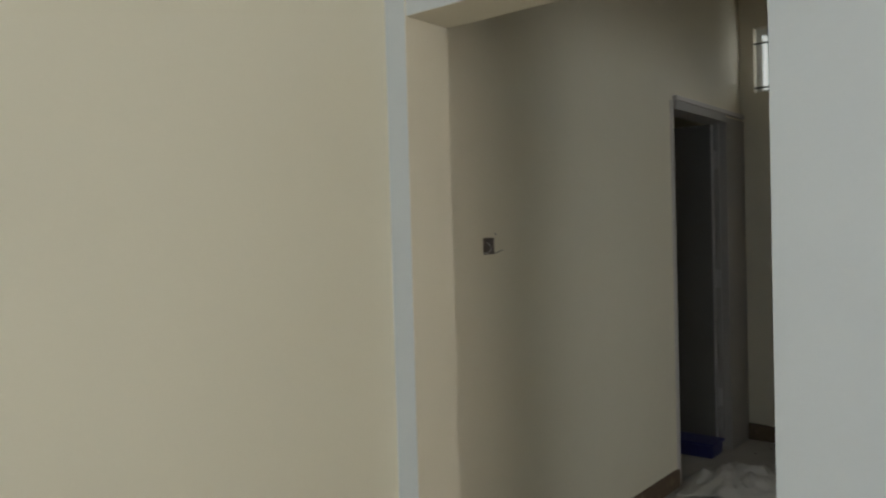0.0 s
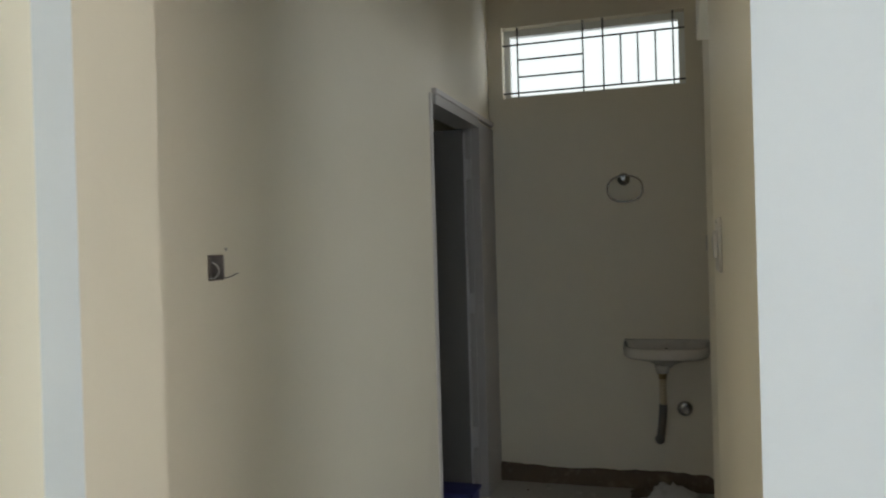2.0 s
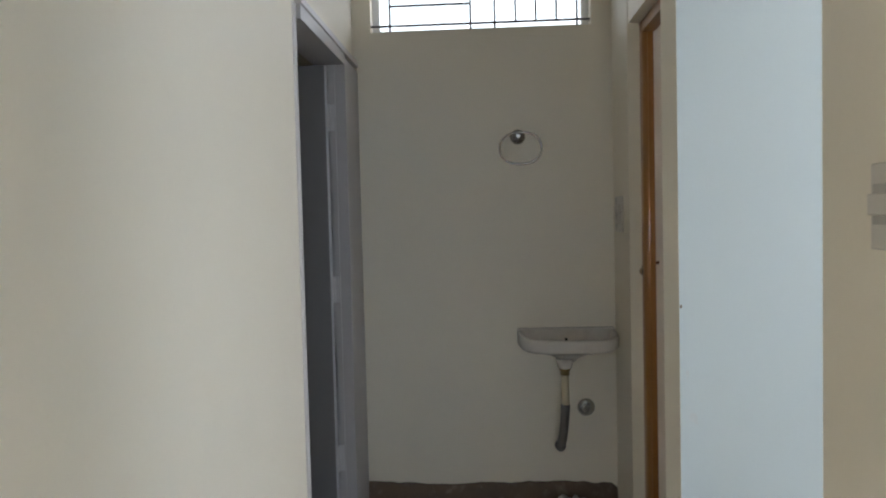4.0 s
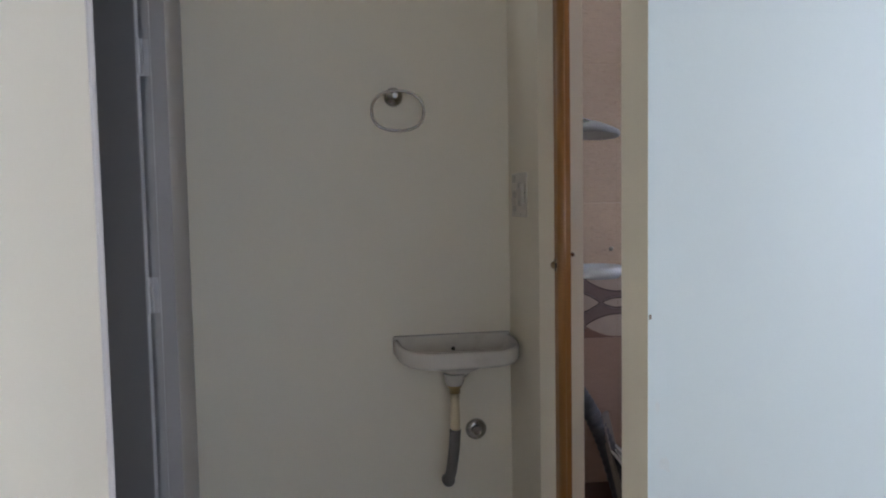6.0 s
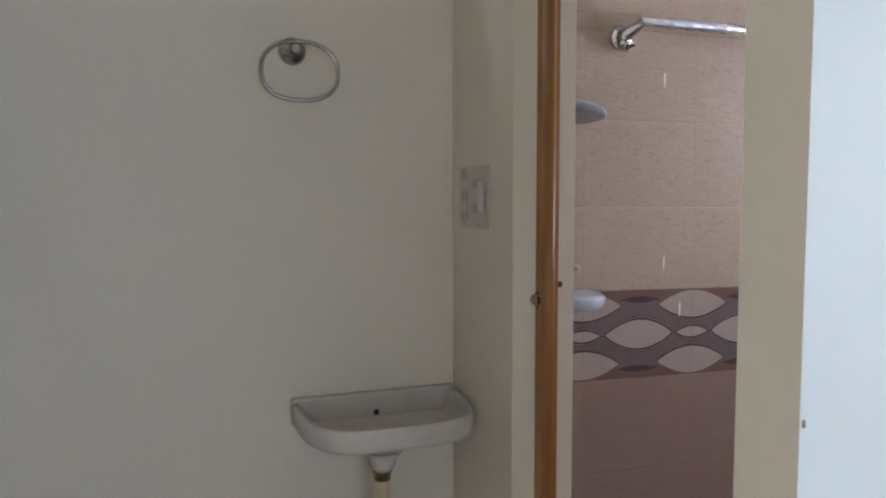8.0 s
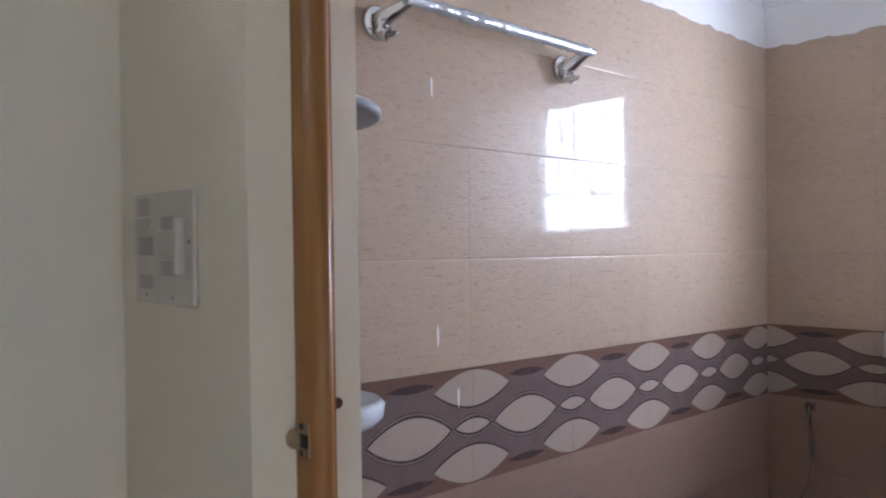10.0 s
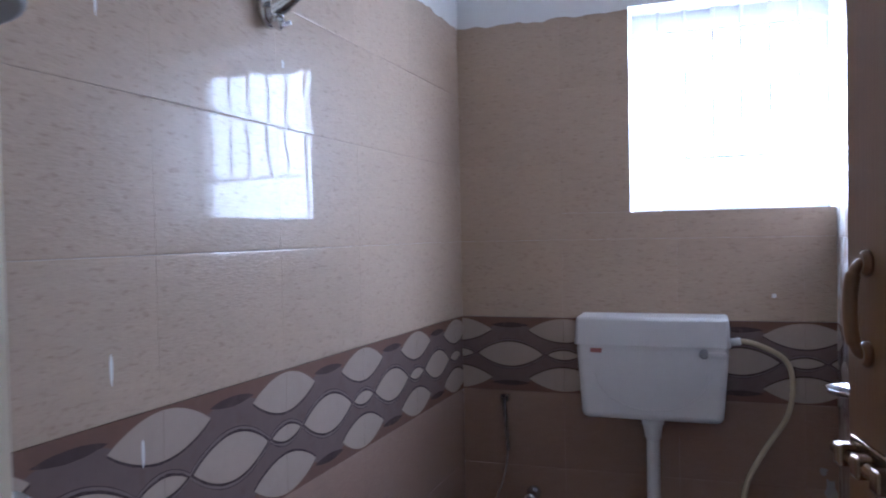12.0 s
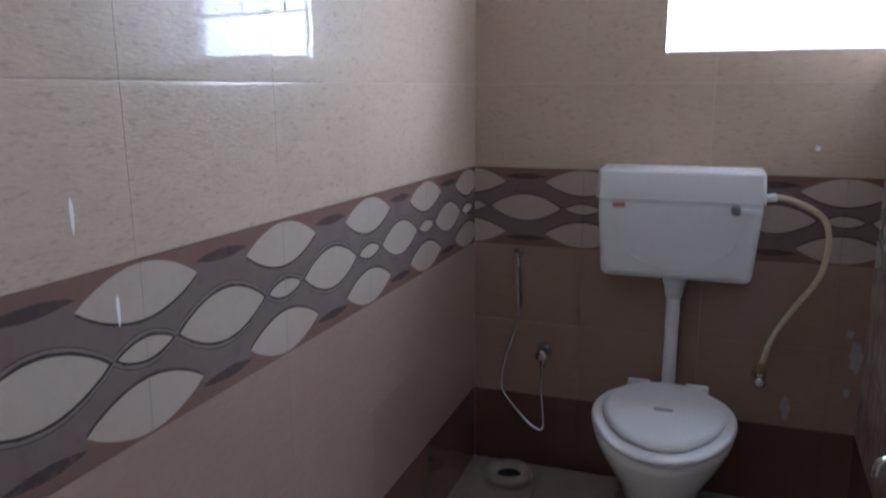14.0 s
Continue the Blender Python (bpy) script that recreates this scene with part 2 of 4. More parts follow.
def tube(bm, pts, r, seg=10, cap=True):
    """A round bar along a line of places; r is one radius, or one for each place."""
    pts = [Vector(p) for p in pts]
    rs = r if isinstance(r, (list, tuple)) else [r] * len(pts)
    rings = []
    up = Vector((0.137, 0.21, 0.97)).normalized()
    for i, p in enumerate(pts):
        d = (pts[min(i + 1, len(pts) - 1)] - pts[max(i - 1, 0)]).normalized()
        a = d.cross(up)
        if a.length < 0.2:
            a = d.cross(Vector((1, 0, 0)))
        a.normalize()
        up = a.cross(d).normalized()
        rings.append([bm.verts.new(p + rs[i] * (math.cos(k * math.tau / seg) * a + math.sin(k * math.tau / seg) * up)) for k in range(seg)])
    for q, w in zip(rings, rings[1:]):
        for k in range(seg):
            f = bm.faces.new((q[k], q[(k + 1) % seg], w[(k + 1) % seg], w[k]))
            f.smooth = True
    if cap:
        bm.faces.new(rings[0][::-1])
        bm.faces.new(rings[-1])


def lathe(bm, profile, centre, axis="z", seg=28, closed=False):
    """Turns a profile of (radius, height) round an axis through centre."""
    c = Vector(centre)
    rings = []
    for r, hgt in profile:
        ring = []
        for k in range(seg):
            a = k * math.tau / seg
            u, v = r * math.cos(a), r * math.sin(a)
            o = {"z": (u, v, hgt), "y": (u, hgt, v), "x": (hgt, u, v)}[axis]
            ring.append(bm.verts.new(c + Vector(o)))
        rings.append(ring)
    for q, w in zip(rings, rings[1:]):
        for k in range(seg):
            bm.faces.new((q[k], q[(k + 1) % seg], w[(k + 1) % seg], w[k])).smooth = True
    bm.faces.new(rings[0])
    bm.faces.new(rings[-1])


def smooth_path(pts, n=8):
    """A rounded line through the places given (Catmull-Rom)."""
    p = [Vector(q) for q in pts]
    p = [2 * p[0] - p[1]] + p + [2 * p[-1] - p[-2]]
    out = []
    for i in range(1, len(p) - 2):
        a, b, c, d = p[i - 1:i + 3]
        for k in range(n):
            t = k / n
            out.append(0.5 * (2 * b + (c - a) * t + (2 * a - 5 * b + 4 * c - d) * t * t + (3 * b - a - 3 * c + d) * t ** 3))
    return out + [p[-2]]


def mesh_of(name, bm, mats, recalc=True):
    if recalc:
        bmesh.ops.recalc_face_normals(bm, faces=bm.faces)
    me = bpy.data.meshes.new(name)
    bm.to_mesh(me)
    bm.free()
    for m in (mats if isinstance(mats, (list, tuple)) else [mats]):
        me.materials.append(m)
    return me


def part(name, bm, mats, parent, label=""):
    ob = new(name, mesh_of(name, bm, mats))
    ob.parent = parent
    return tagged(ob, label)


def thing(name, label, category, at=(0, 0, 0), group=""):
    ob = new(name)
    ob.empty_display_size = 0.05
    ob.location = at
    return tagged(ob, label, category, group)


def local(parent, bm):
    """Moves a bmesh built in world places into the frame of its thing."""
    bmesh.ops.translate(bm, verts=bm.verts, vec=-Vector(parent.location))
    return bm


def wpart(name, bm, mats, parent, label=""):
    return part(name, local(parent, bm), mats, parent, label)


def sub(name, bm, mats, owner, of, label=""):
    """A piece of a part: built in world places, under one part of its thing."""
    return part(name, local(owner, bm), mats, of, label)


def setting(name, bm, mats, label, category="wall"):
    return tagged(new(name, mesh_of(name, bm, mats)), label, category, kind="structure")


# ---- structure ----
ZT = 3.0          # ceiling
XL = -1.24        # passage, wall with the grey door
XC, YB = 2.785, 0.112   # bathroom: tile faces of the cistern wall and the shower wall
ZF = -0.18        # bathroom floor

bm = bmesh.new()
SY0, SY1, SZ0, SZ1 = -2.915, -2.849, 1.356, 1.420
box(bm, XL - 0.12, XL, -3.345, SY0, -0.2, ZT)
box(bm, XL - 0.12, XL, SY1, -1.165, -0.2, ZT)
box(bm, XL - 0.12, XL, SY0, SY1, -0.2, SZ0)
box(bm, XL - 0.12, XL, SY0, SY1, SZ1, ZT)
box(bm, XL - 0.12, XL, -1.165, -0.27, 2.14, ZT)
box(bm, XL - 0.12, XL, -0.27, 0.0, -0.2, ZT)
setting("wall_west", bm, BEIGE, "cream painted passage wall with a socket box")

WX0, WX1, WZ0, WZ1 = -1.15, -0.097, 2.305, 2.73
bm = bmesh.new()
box(bm, XL - 0.12, WX0, 0, 0.15, -0.2, ZT)
box(bm, WX1, 0.15, 0, 0.15, -0.2, ZT)
box(bm, WX0, WX1, 0, 0.15, -0.2, WZ0)
box(bm, WX0, WX1, 0, 0.15, WZ1, ZT)
setting("wall_north", bm, BEIGE, "cream painted end wall above a dark skirting")

bm = bmesh.new()
prism(bm, [(0, -0.001), (0, -0.395), (0.045, -0.425), (0.15, -0.425), (0.15, -0.001)][::-1], -0.2, ZT)
box(bm, 0, 0.15, -1.165, -0.425, 2.2, ZT)
setting("wall_east", bm, BEIGE, "cream painted wall with the bathroom doorway")

bm = bmesh.new()
prism(bm, [(-0.015, -1.285), (3.07, -1.408), (3.07, -1.31), (2.95, -1.305), (0.15, -1.19), (0.15, -1.165), (0.04, -1.165), (-0.042, -1.197)],
      -0.2, ZT, [1, 0, 0, 2, 0, 0, 0, 0])
setting("wall_hall", bm, [BEIGE, HALLBLUE, GROUT], "white painted hall wall with smudges near its corner")

bm = bmesh.new()
box(bm, XL - 0.12, -1.04, -3.54, -3.345, -0.2, ZT)
box(bm, -1.04, -0.055, -3.535, -3.345, 2.08, ZT)
box(bm, -0.055, 3.07, -3.535, -3.451, 2.08, ZT)
box(bm, 0.1, 3.07, -3.45, -3.33, -0.2, ZT)
prism(bm, [(-0.055, -3.45), (0.1, -3.45), (0.1, -2.42), (-0.066, -2.42)], -0.2, ZT)
box(bm, -0.066, 0.1, -2.42, -1.287, 2.22, ZT)
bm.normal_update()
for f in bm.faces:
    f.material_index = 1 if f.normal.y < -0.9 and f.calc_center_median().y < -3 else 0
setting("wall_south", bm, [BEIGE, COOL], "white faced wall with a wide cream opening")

bm = bmesh.new()
box(bm, -1.24, -1.12, -8.0, -3.54, -0.2, ZT)
setting("wall_room_west", bm, CREAM, "plain cream painted room wall")
bm = bmesh.new()
for b in ((-1.24, -0.9, -0.2, ZT), (2.2, 3.07, -0.2, ZT), (-0.9, 2.2, -0.2, 0.9), (-0.9, 2.2, 2.3, ZT)):
    box(bm, b[0], b[1], -8.15, -8.0, b[2], b[3])
setting("wall_room_south", bm, CREAM, "plain cream wall with a wide window opening")
bm = bmesh.new()
for b in ((-8.0, -5.7, -0.2, ZT), (-4.2, -3.1, -0.2, ZT), (-1.62, -1.408, -0.2, ZT), (-3.1, -1.62, -0.2, 0.9), (-3.1, -1.62, 2.2, ZT),
          (-5.7, -4.2, -0.2, 0.7), (-5.7, -4.2, 2.4, ZT)):
    box(bm, 2.95, 3.07, b[0], b[1], b[2], b[3])
setting("wall_room_east", bm, CREAM, "plain cream wall with an unseen hall window and an added room window")
bm = bmesh.new()
box(bm, -3.1, -3.0, -1.9, 0.15, -0.2, ZT)
box(bm, -3.0, XL - 0.12, -1.9, -1.8, -0.2, ZT)
box(bm, -3.0, XL - 0.12, 0.0, 0.15, -0.2, ZT)
setting("wall_side_room", bm, CREAM, "plain walls of the unlit side room")

bm = bmesh.new()
box(bm, 0.15, 3.07, YB + 0.012, 0.30, -0.4, ZT)
setting("wall_bath_north", bm, [WHITE], "white painted bathroom wall above its tiles")
BY0, BY1, BZ0, BZ1 = -1.288, -0.575, 1.45, 2.235
bm = bmesh.new()
xw, XO = XC + 0.012, 3.07
box(bm, xw, XO, BY1, YB + 0.012, -0.4, ZT)
box(bm, xw, XO, -1.305, BY0, -0.4, ZT)
box(bm, xw, XO, BY0, BY1, -0.4, BZ0)
box(bm, xw, XO, BY0, BY1, BZ1, ZT)
setting("wall_bath_east", bm, [WHITE], "white painted bathroom wall round a window")

bm = bmesh.new()
box(bm, -3.1, 0.15, -1.9, 0.0, -0.2, 0)
box(bm, -1.24, 3.07, -8.0, -1.9, -0.2, -0.0)
prism(bm, [(0.15, -1.9), (3.07, -1.9), (3.07, -1.36), (0.15, -1.24)], -0.2, 0)
setting("floor", bm, CEMENT, "dusty grey cement floor", "floor")
bm = bmesh.new()
box(bm, -3.1, 3.07, -8.15, 0.3, ZT, ZT + 0.12)
setting("ceiling", bm, CEIL, "plain white ceiling", "ceiling")
bm = bmesh.new()
rows = []
for i in range(91):
    x = XL + 0.0185 + (1.24 - 0.022) * i / 90
    top = 0.098 + 0.016 * noise.noise(Vector((x * 5, 0.4, 0))) + 0.007 * noise.noise(Vector((x * 22, 3.1, 0)))
    out = 0.018 + 0.006 * noise.noise(Vector((x * 9, 7.0, 0)))
    top *= min(1.0, 0.75 + (1.0 - i / 90) * 12)
    rows.append([bm.verts.new((x, y, z)) for y, z in ((-0.001, 0.0), (-out - 0.004, 0.0), (-out, top * 0.55), (-out + 0.003, top * 0.92), (-0.007, top), (-0.001, top + 0.002))])
for a, b in zip(rows, rows[1:]):
    for i in range(6):
        bm.faces.new((a[i], b[i], b[(i + 1) % 6], a[(i + 1) % 6])).smooth = 1 < i < 4
bm.faces.new(rows[0])
bm.faces.new(rows[-1])
sk = setting("baseboard", bm, SKIRT, "dark brown stone skirting with cement smears", "skirting")
bm = bmesh.new()
box(bm, XL + 0.001, XL + 0.018, -3.34, -1.17, 0.0, 0.095)
setting("baseboard", bm, SKIRT, "dark brown stone skirting with cement smears", "skirting")

# bright overcast sky beyond each opening, and a glow at the room's added side window
def backdrop(pts, m):
    b = bmesh.new()
    b.faces.new([b.verts.new(p) for p in pts])
    tagged(new("backdrop", mesh_of("backdrop", b, m, False)), "plain bright sky outside a seen or added window", "sky", kind="structure")


backdrop([(-2.4, -8.9, 0.2), (3.4, -8.9, 0.2), (3.4, -8.9, 4.2), (-2.4, -8.9, 4.2)], glow("sky behind", (0.55, 0.78, 1.0), GLOW_ROOM))
# side window out of view, added to brighten the west walls
backdrop([(3.25, -7.0, 0.2), (3.25, -4.2, 0.2), (3.25, -4.2, 3.0), (3.25, -7.0, 3.0)], glow("added glow beside the room", (0.95, 0.98, 1.0), GLOW_SIDE))
backdrop([(3.14, -3.3, 0.4), (3.14, -1.55, 0.4), (3.14, -1.55, 2.7), (3.14, -3.3, 2.7)], glow("sky beside the hall", (0.79, 0.905, 1.0), GLOW_HALL))
backdrop([(4.4, -6.0, -0.5), (4.4, 2.5, -0.5), (4.4, 2.5, 4.0), (4.4, -6.0, 4.0)], glow("sky over bathroom", (0.79, 0.895, 1.0), GLOW_BATH))
backdrop([(-2.4, 1.0, 1.8), (1.2, 1.0, 1.8), (1.2, 1.0, 4.2), (-2.4, 1.0, 4.2)], glow("sky high", (0.87, 0.98, 1.0), GLOW_HIGH))

# ---- passage ----
# high window: plaster reveal frame and iron grille
win = tagged(new("window_1"), "high slot window with a dark iron grille", "window", kind="structure")
bm = bmesh.new()
for b in ((WX0, WX0 + 0.035, WZ0, WZ1), (WX1 - 0.035, WX1, WZ0, WZ1), (WX0 + 0.035, WX1 - 0.035, WZ1 - 0.04, WZ1), (WX0 + 0.035, WX1 - 0.035, WZ0, WZ0 + 0.02)):
    box(bm, b[0], b[1], 0.07, 0.115, b[2], b[3])
part("window_frame", bm, WHITE, win, "pale plastered frame")


def bar(parent, a, b, r, m, name="grille_bar"):
    q = bmesh.new()
    tube(q, [a, b], r, 6)
    return part(name, q, m, parent)


yg = 0.012
for x in (-1.057, -0.667, -0.551, -0.160):
    bar(win, (x, yg, WZ0 + 0.002), (x, yg, WZ1 - 0.001), 0.0055, IRON)
for x in (-0.451, -0.355, -0.257):
    bar(win, (x, yg, 2.335), (x, yg, 2.625), 0.0055, IRON)
for z in (2.335, 2.625):
    bar(win, (WX0 + 0.001, yg, z), (WX1 - 0.001, yg, z), 0.0055, IRON)
for z in (2.43, 2.533):
    bar(win, (-1.057, yg, z), (-0.667, yg, z), 0.0055, IRON)

# grey door into the side room, standing open
door = tagged(new("door_1"), "grey painted door standing open in its frame", "door", kind="structure")
PALEGREY = material("pale grey paint", (0.46, 0.445, 0.435), 0.45, vary=0.05, scale=5, bump=0.1)
bm = bmesh.new()
prism(bm, [(XL - 0.118, -0.272), (XL - 0.118, -0.318), (XL - 0.0475, -0.318), (XL - 0.0475, -0.347), (XL - 0.026, -0.347), (XL - 0.026, -0.338), (XL + 0.020, -0.338),
           (XL + 0.020, -0.003), (XL + 0.0015, -0.003), (XL + 0.0015, -0.272)], 0.0, 2.1205)
part("far_jamb", bm, GREY, door)
bm = bmesh.new()
soft_box(bm, XL - 0.118, XL + 0.005, -1.1645, -1.126, 0, 2.139, 0.002, 1)
PINKISH = material("pinkish grey paint", (0.56, 0.515, 0.485), 0.45, vary=0.05, scale=5, bump=0.1)
part("near_jamb", bm, PINKISH, door, "pale painted jamb edge")
bm = bmesh.new()
box(bm, XL - 0.118, XL + 0.020, -1.1255, -0.3385, 2.09, 2.139)
part("frame_head", bm, GREY, door)
bm = bmesh.new()
soft_box(bm, XL + 0.0005, XL + 0.026, -1.13, -0.006, 2.1395, 2.165, 0.002, 1)
part("head_trim", bm, PINKISH, door, "pale painted strip over the door")
bm = bmesh.new()
soft_box(bm, -2.06, XL - 0.060, -0.397, -0.357, 0.01, 2.08, 0.003)
leaf = part("door_leaf", bm, GREYDARK, door)
bm = bmesh.new()
box(bm, XL - 0.0598, XL - 0.057, -0.398, -0.356, 0.012, 2.078)
part("leaf_edge", bm, PALEGREY, leaf, "pale leaf edge")
for z in (0.28, 1.04, 1.80):
    bm = bmesh.new()
    tube(bm, [(XL - 0.052, -0.355, z), (XL - 0.052, -0.355, z + 0.115)], 0.006, 10)
    box(bm, XL - 0.0568, XL - 0.054, -0.394, -0.355, z, z + 0.115)
    box(bm, XL - 0.050, XL - 0.030, -0.3495, -0.3472, z, z + 0.115)
    part("hinge", bm, PALEGREY, leaf, "painted hinge")

# socket box sunk into the wall, with loose wires
INBOX = material("dusty grey box metal", (0.23, 0.20, 0.185), 0.6, vary=0.2, scale=40, bump=0.3, stain=(0.10, 0.08, 0.07), stain_amount=0.4)
sock = thing("socket_box", "open metal socket box with loose wires", "socket", (XL, -2.882, 1.388))
bm = bmesh.new()
xb = XL - 0.034
box(bm, xb - 0.002, xb, SY0 + 0.001, SY1 - 0.001, SZ0 + 0.001, SZ1 - 0.001)
wpart("back", bm, INBOX, sock)
for b, m in (((SY0 + 0.0005, SY0 + 0.0025, SZ0 + 0.0025, SZ1 - 0.0025), BOXMETAL), ((SY1 - 0.0025, SY1 - 0.0005, SZ0 + 0.0025, SZ1 - 0.0025), INBOX),
             ((SY0 + 0.0005, SY1 - 0.0005, SZ0 + 0.0005, SZ0 + 0.0025), BOXMETAL), ((SY0 + 0.0005, SY1 - 0.0005, SZ1 - 0.0025, SZ1 - 0.0005), BOXMETAL)):
    bm = bmesh.new()
    box(bm, xb + 0.0002, XL + 0.0015, *b)
    wpart("side", bm, m, sock)
for pts, m in (([(XL - 0.006, -2.888, 1.402), (XL - 0.003, -2.872, 1.392), (XL - 0.002, -2.866, 1.377), (XL - 0.006, -2.876, 1.364), (XL - 0.014, -2.893, 1.361)], WIRE),
               ([(XL - 0.014, -2.868, 1.361), (XL + 0.006, -2.848, 1.362), (XL + 0.012, -2.838, 1.364), (XL + 0.022, -2.82, 1.372)], GREYPIPE)):
    bm = bmesh.new()
    tube(bm, smooth_path(pts), 0.0015, 6)
    wpart("wire", bm, m, sock, "loose wire")
chip = thing("wall_chip", "small chip in the paint above the socket box", "stain", (XL, -2.838, 1.433))
bm = bmesh.new()
soft_box(bm, XL + 0.0002, XL + 0.0016, -2.8415, -2.8345, 1.429, 1.437, 0.0007, 1)
wpart("chip", bm, INBOX, chip)


def switch_plate(label, x, yc, zc, w, h, well_shades, rockers, studs):
    """A modular plate: flat well panels with the recess shade in their colour, rockers that stand out of them, and
    screw heads; u runs along the wall.
    """
    t = thing("switch_plate", label, "switch", (x, yc, zc))
    b = bmesh.new()
    soft_box(b, -0.007, -0.0004, -w / 2, w / 2, -h / 2, h / 2, 0.003, 3)
    part("plate", b, PLATE, t)
    for u, v, rw, rh in well_shades:
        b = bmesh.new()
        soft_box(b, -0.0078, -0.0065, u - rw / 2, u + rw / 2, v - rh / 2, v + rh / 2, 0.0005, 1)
        part("switch_well", b, WELLSHADE, t)
    for u, v, rw, rh, out, tilt in rockers:
        b = bmesh.new()
        vv = box(b, -0.0075 - out, -0.0070, u - rw / 2, u + rw / 2, v - rh / 2, v + rh / 2)
        for q in vv:
            if q.co.x < -0.008 and (q.co.z - v) * tilt > 0:
                q.co.x += out * 0.6
        bmesh.ops.bevel(b, geom=b.edges[:], offset=0.0016, segments=2, profile=0.5, affect="EDGES")
        part("rocker", b, PLATE, t)
    for u, v in studs:
        b = bmesh.new()
        lathe(b, [(0.0028, -0.0080), (0.0034, -0.0065)], (0, u, v), "x", 10)
        part("screw", b, BOXMETAL, t)
    return t


switch_plate("white switch plate on the cream opening wall", -0.0625, -2.67, 1.411, 0.18, 0.12,
             [(0.040, 0.0245, 0.085, 0.013), (0.040, -0.0195, 0.085, 0.012)],
             [(0.040, 0.003, 0.085, 0.029, 0.008, 0), (-0.024, 0.002, 0.036, 0.060, 0.008, 0)], [(-0.012, 0.051)])
switch_plate("dusty white switch plate beside the bathroom door", 0.0, -0.163, 1.402, 0.195, 0.165,
             [(0.060, 0.060, 0.040, 0.030), (0.056, 0.002, 0.050, 0.030), (0.056, -0.050, 0.050, 0.024), (-0.022, 0.034, 0.046, 0.022), (-0.022, -0.030, 0.050, 0.022)],
             [(0.056, 0.031, 0.044, 0.030, 0.008, 1), (0.052, -0.026, 0.046, 0.028, 0.008, -1), (-0.024, 0.004, 0.044, 0.042, 0.010, -1), (-0.066, 0.002, 0.010, 0.078, 0.013, 0)],
             [(0.055, -0.070), (-0.033, -0.072), (-0.086, 0.008), (-0.026, -0.012)])

# towel ring
ring = thing("towel_ring", "chrome towel ring on a round rose", "towel ring", (-0.453, 0, 1.783))
bm = bmesh.new()
lathe(bm, [(0.036, -0.0005), (0.036, -0.006), (0.030, -0.014), (0.012, -0.016), (0.011, -0.045), (0.014, -0.05), (0.014, -0.062), (0.010, -0.066)], (-0.453, 0, 1.783), "y", 24)
wpart("rose", bm, STEEL, ring)
bm = bmesh.new()
cx, cz, rw, rh = -0.4435, 1.724, 0.098, 0.074
pts = []
for k in range(49):
    a = math.pi / 2 + k * math.tau / 48
    c, s = math.cos(a), math.sin(a)
    pts.append((cx + rw * math.copysign(abs(c) ** 0.86, c), -0.066, cz + rh * math.copysign(abs(s) ** (0.92 if s > 0 else 0.8), s)))
tube(bm, pts, 0.0055, 8, False)
wpart("ring", bm, STEEL, ring)

# wash basin
basin = thing("wash_basin", "small white wall-hung wash basin, dusty inside", "wash basin", (-0.24, 0, 0.83))


def basin_shell():
    b = bmesh.new()
    n = 41
    # outside bottom, apron, rim, inside of the bowl: (plan scale, height at the wall, height in front)
    rings = [(0.14, 0.722, 0.722), (0.22, 0.742, 0.740), (0.42, 0.764, 0.762), (0.78, 0.780, 0.777), (0.93, 0.785, 0.782), (0.975, 0.791, 0.788), (0.994, 0.800, 0.797),
             (1.0, 0.840, 0.832), (0.988, 0.851, 0.842), (0.94, 0.853, 0.844), (0.91, 0.845, 0.834), (0.87, 0.798, 0.796), (0.62, 0.782, 0.780), (0.30, 0.772, 0.770), (0.05, 0.768, 0.766)]
    rows = []
    for s, zw, zf in rings:
        row = []
        for k in range(n):
            a = math.pi * k / (n - 1)
            c, q = math.cos(a), math.sin(a)
            x = -0.241 - 0.2335 * math.copysign(abs(c) ** 0.46, c)
            y = -0.002 - 0.300 * q ** 0.54
            x, y = -0.25 + (x + 0.25) * s, -0.15 + (y + 0.15) * s
            row.append(b.verts.new((x, min(y, -0.002), zw + (zf - zw) * q)))
        rows.append(row)
    for q, w in zip(rows, rows[1:]):
        for k in range(n - 1):
            b.faces.new((q[k], q[k + 1], w[k + 1], w[k])).smooth = True
        b.faces.new((q[-1], q[0], w[0], w[-1])).smooth = False
    b.faces.new(rows[0])
    b.faces.new(rows[-1])
    return b


bm = basin_shell()
bowl = wpart("bowl", bm, BASIN, basin)
bm = bmesh.new()
soft_box(bm, -0.474, -0.008, -0.030, -0.001, 0.79, 0.862, 0.006, 2)
wpart("back_ledge", bm, BASIN, basin)
bm = bmesh.new()
lathe(bm, [(0.008, -0.0335), (0.008, -0.030)], (-0.241, 0, 0.806), "y", 12)
sub("overflow", bm, DARK, basin, bowl, "dark overflow hole")
bm = bmesh.new()
lathe(bm, [(0.042, 0.738), (0.036, 0.716), (0.035, 0.704), (0.027, 0.692)], (-0.262, -0.16, 0), "z", 20)
wpart("outlet", bm, BASIN, basin)
waste = thing("waste_pipe", "cream waste pipe with a grey hose end", "pipe", (-0.262, -0.16, 0.3))
bm = bmesh.new()
lathe(bm, [(0.027, 0.693), (0.027, 0.686), (0.022, 0.684), (0.022, 0.664)], (-0.262, -0.16, 0), "z", 20)
wpart("nut", bm, BRASS, waste)
bm = bmesh.new()
tube(bm, [(-0.262, -0.16, 0.671), (-0.262, -0.16, 0.516)], 0.018, 14)
wpart("pipe", bm, IVORY, waste)
bm = bmesh.new()
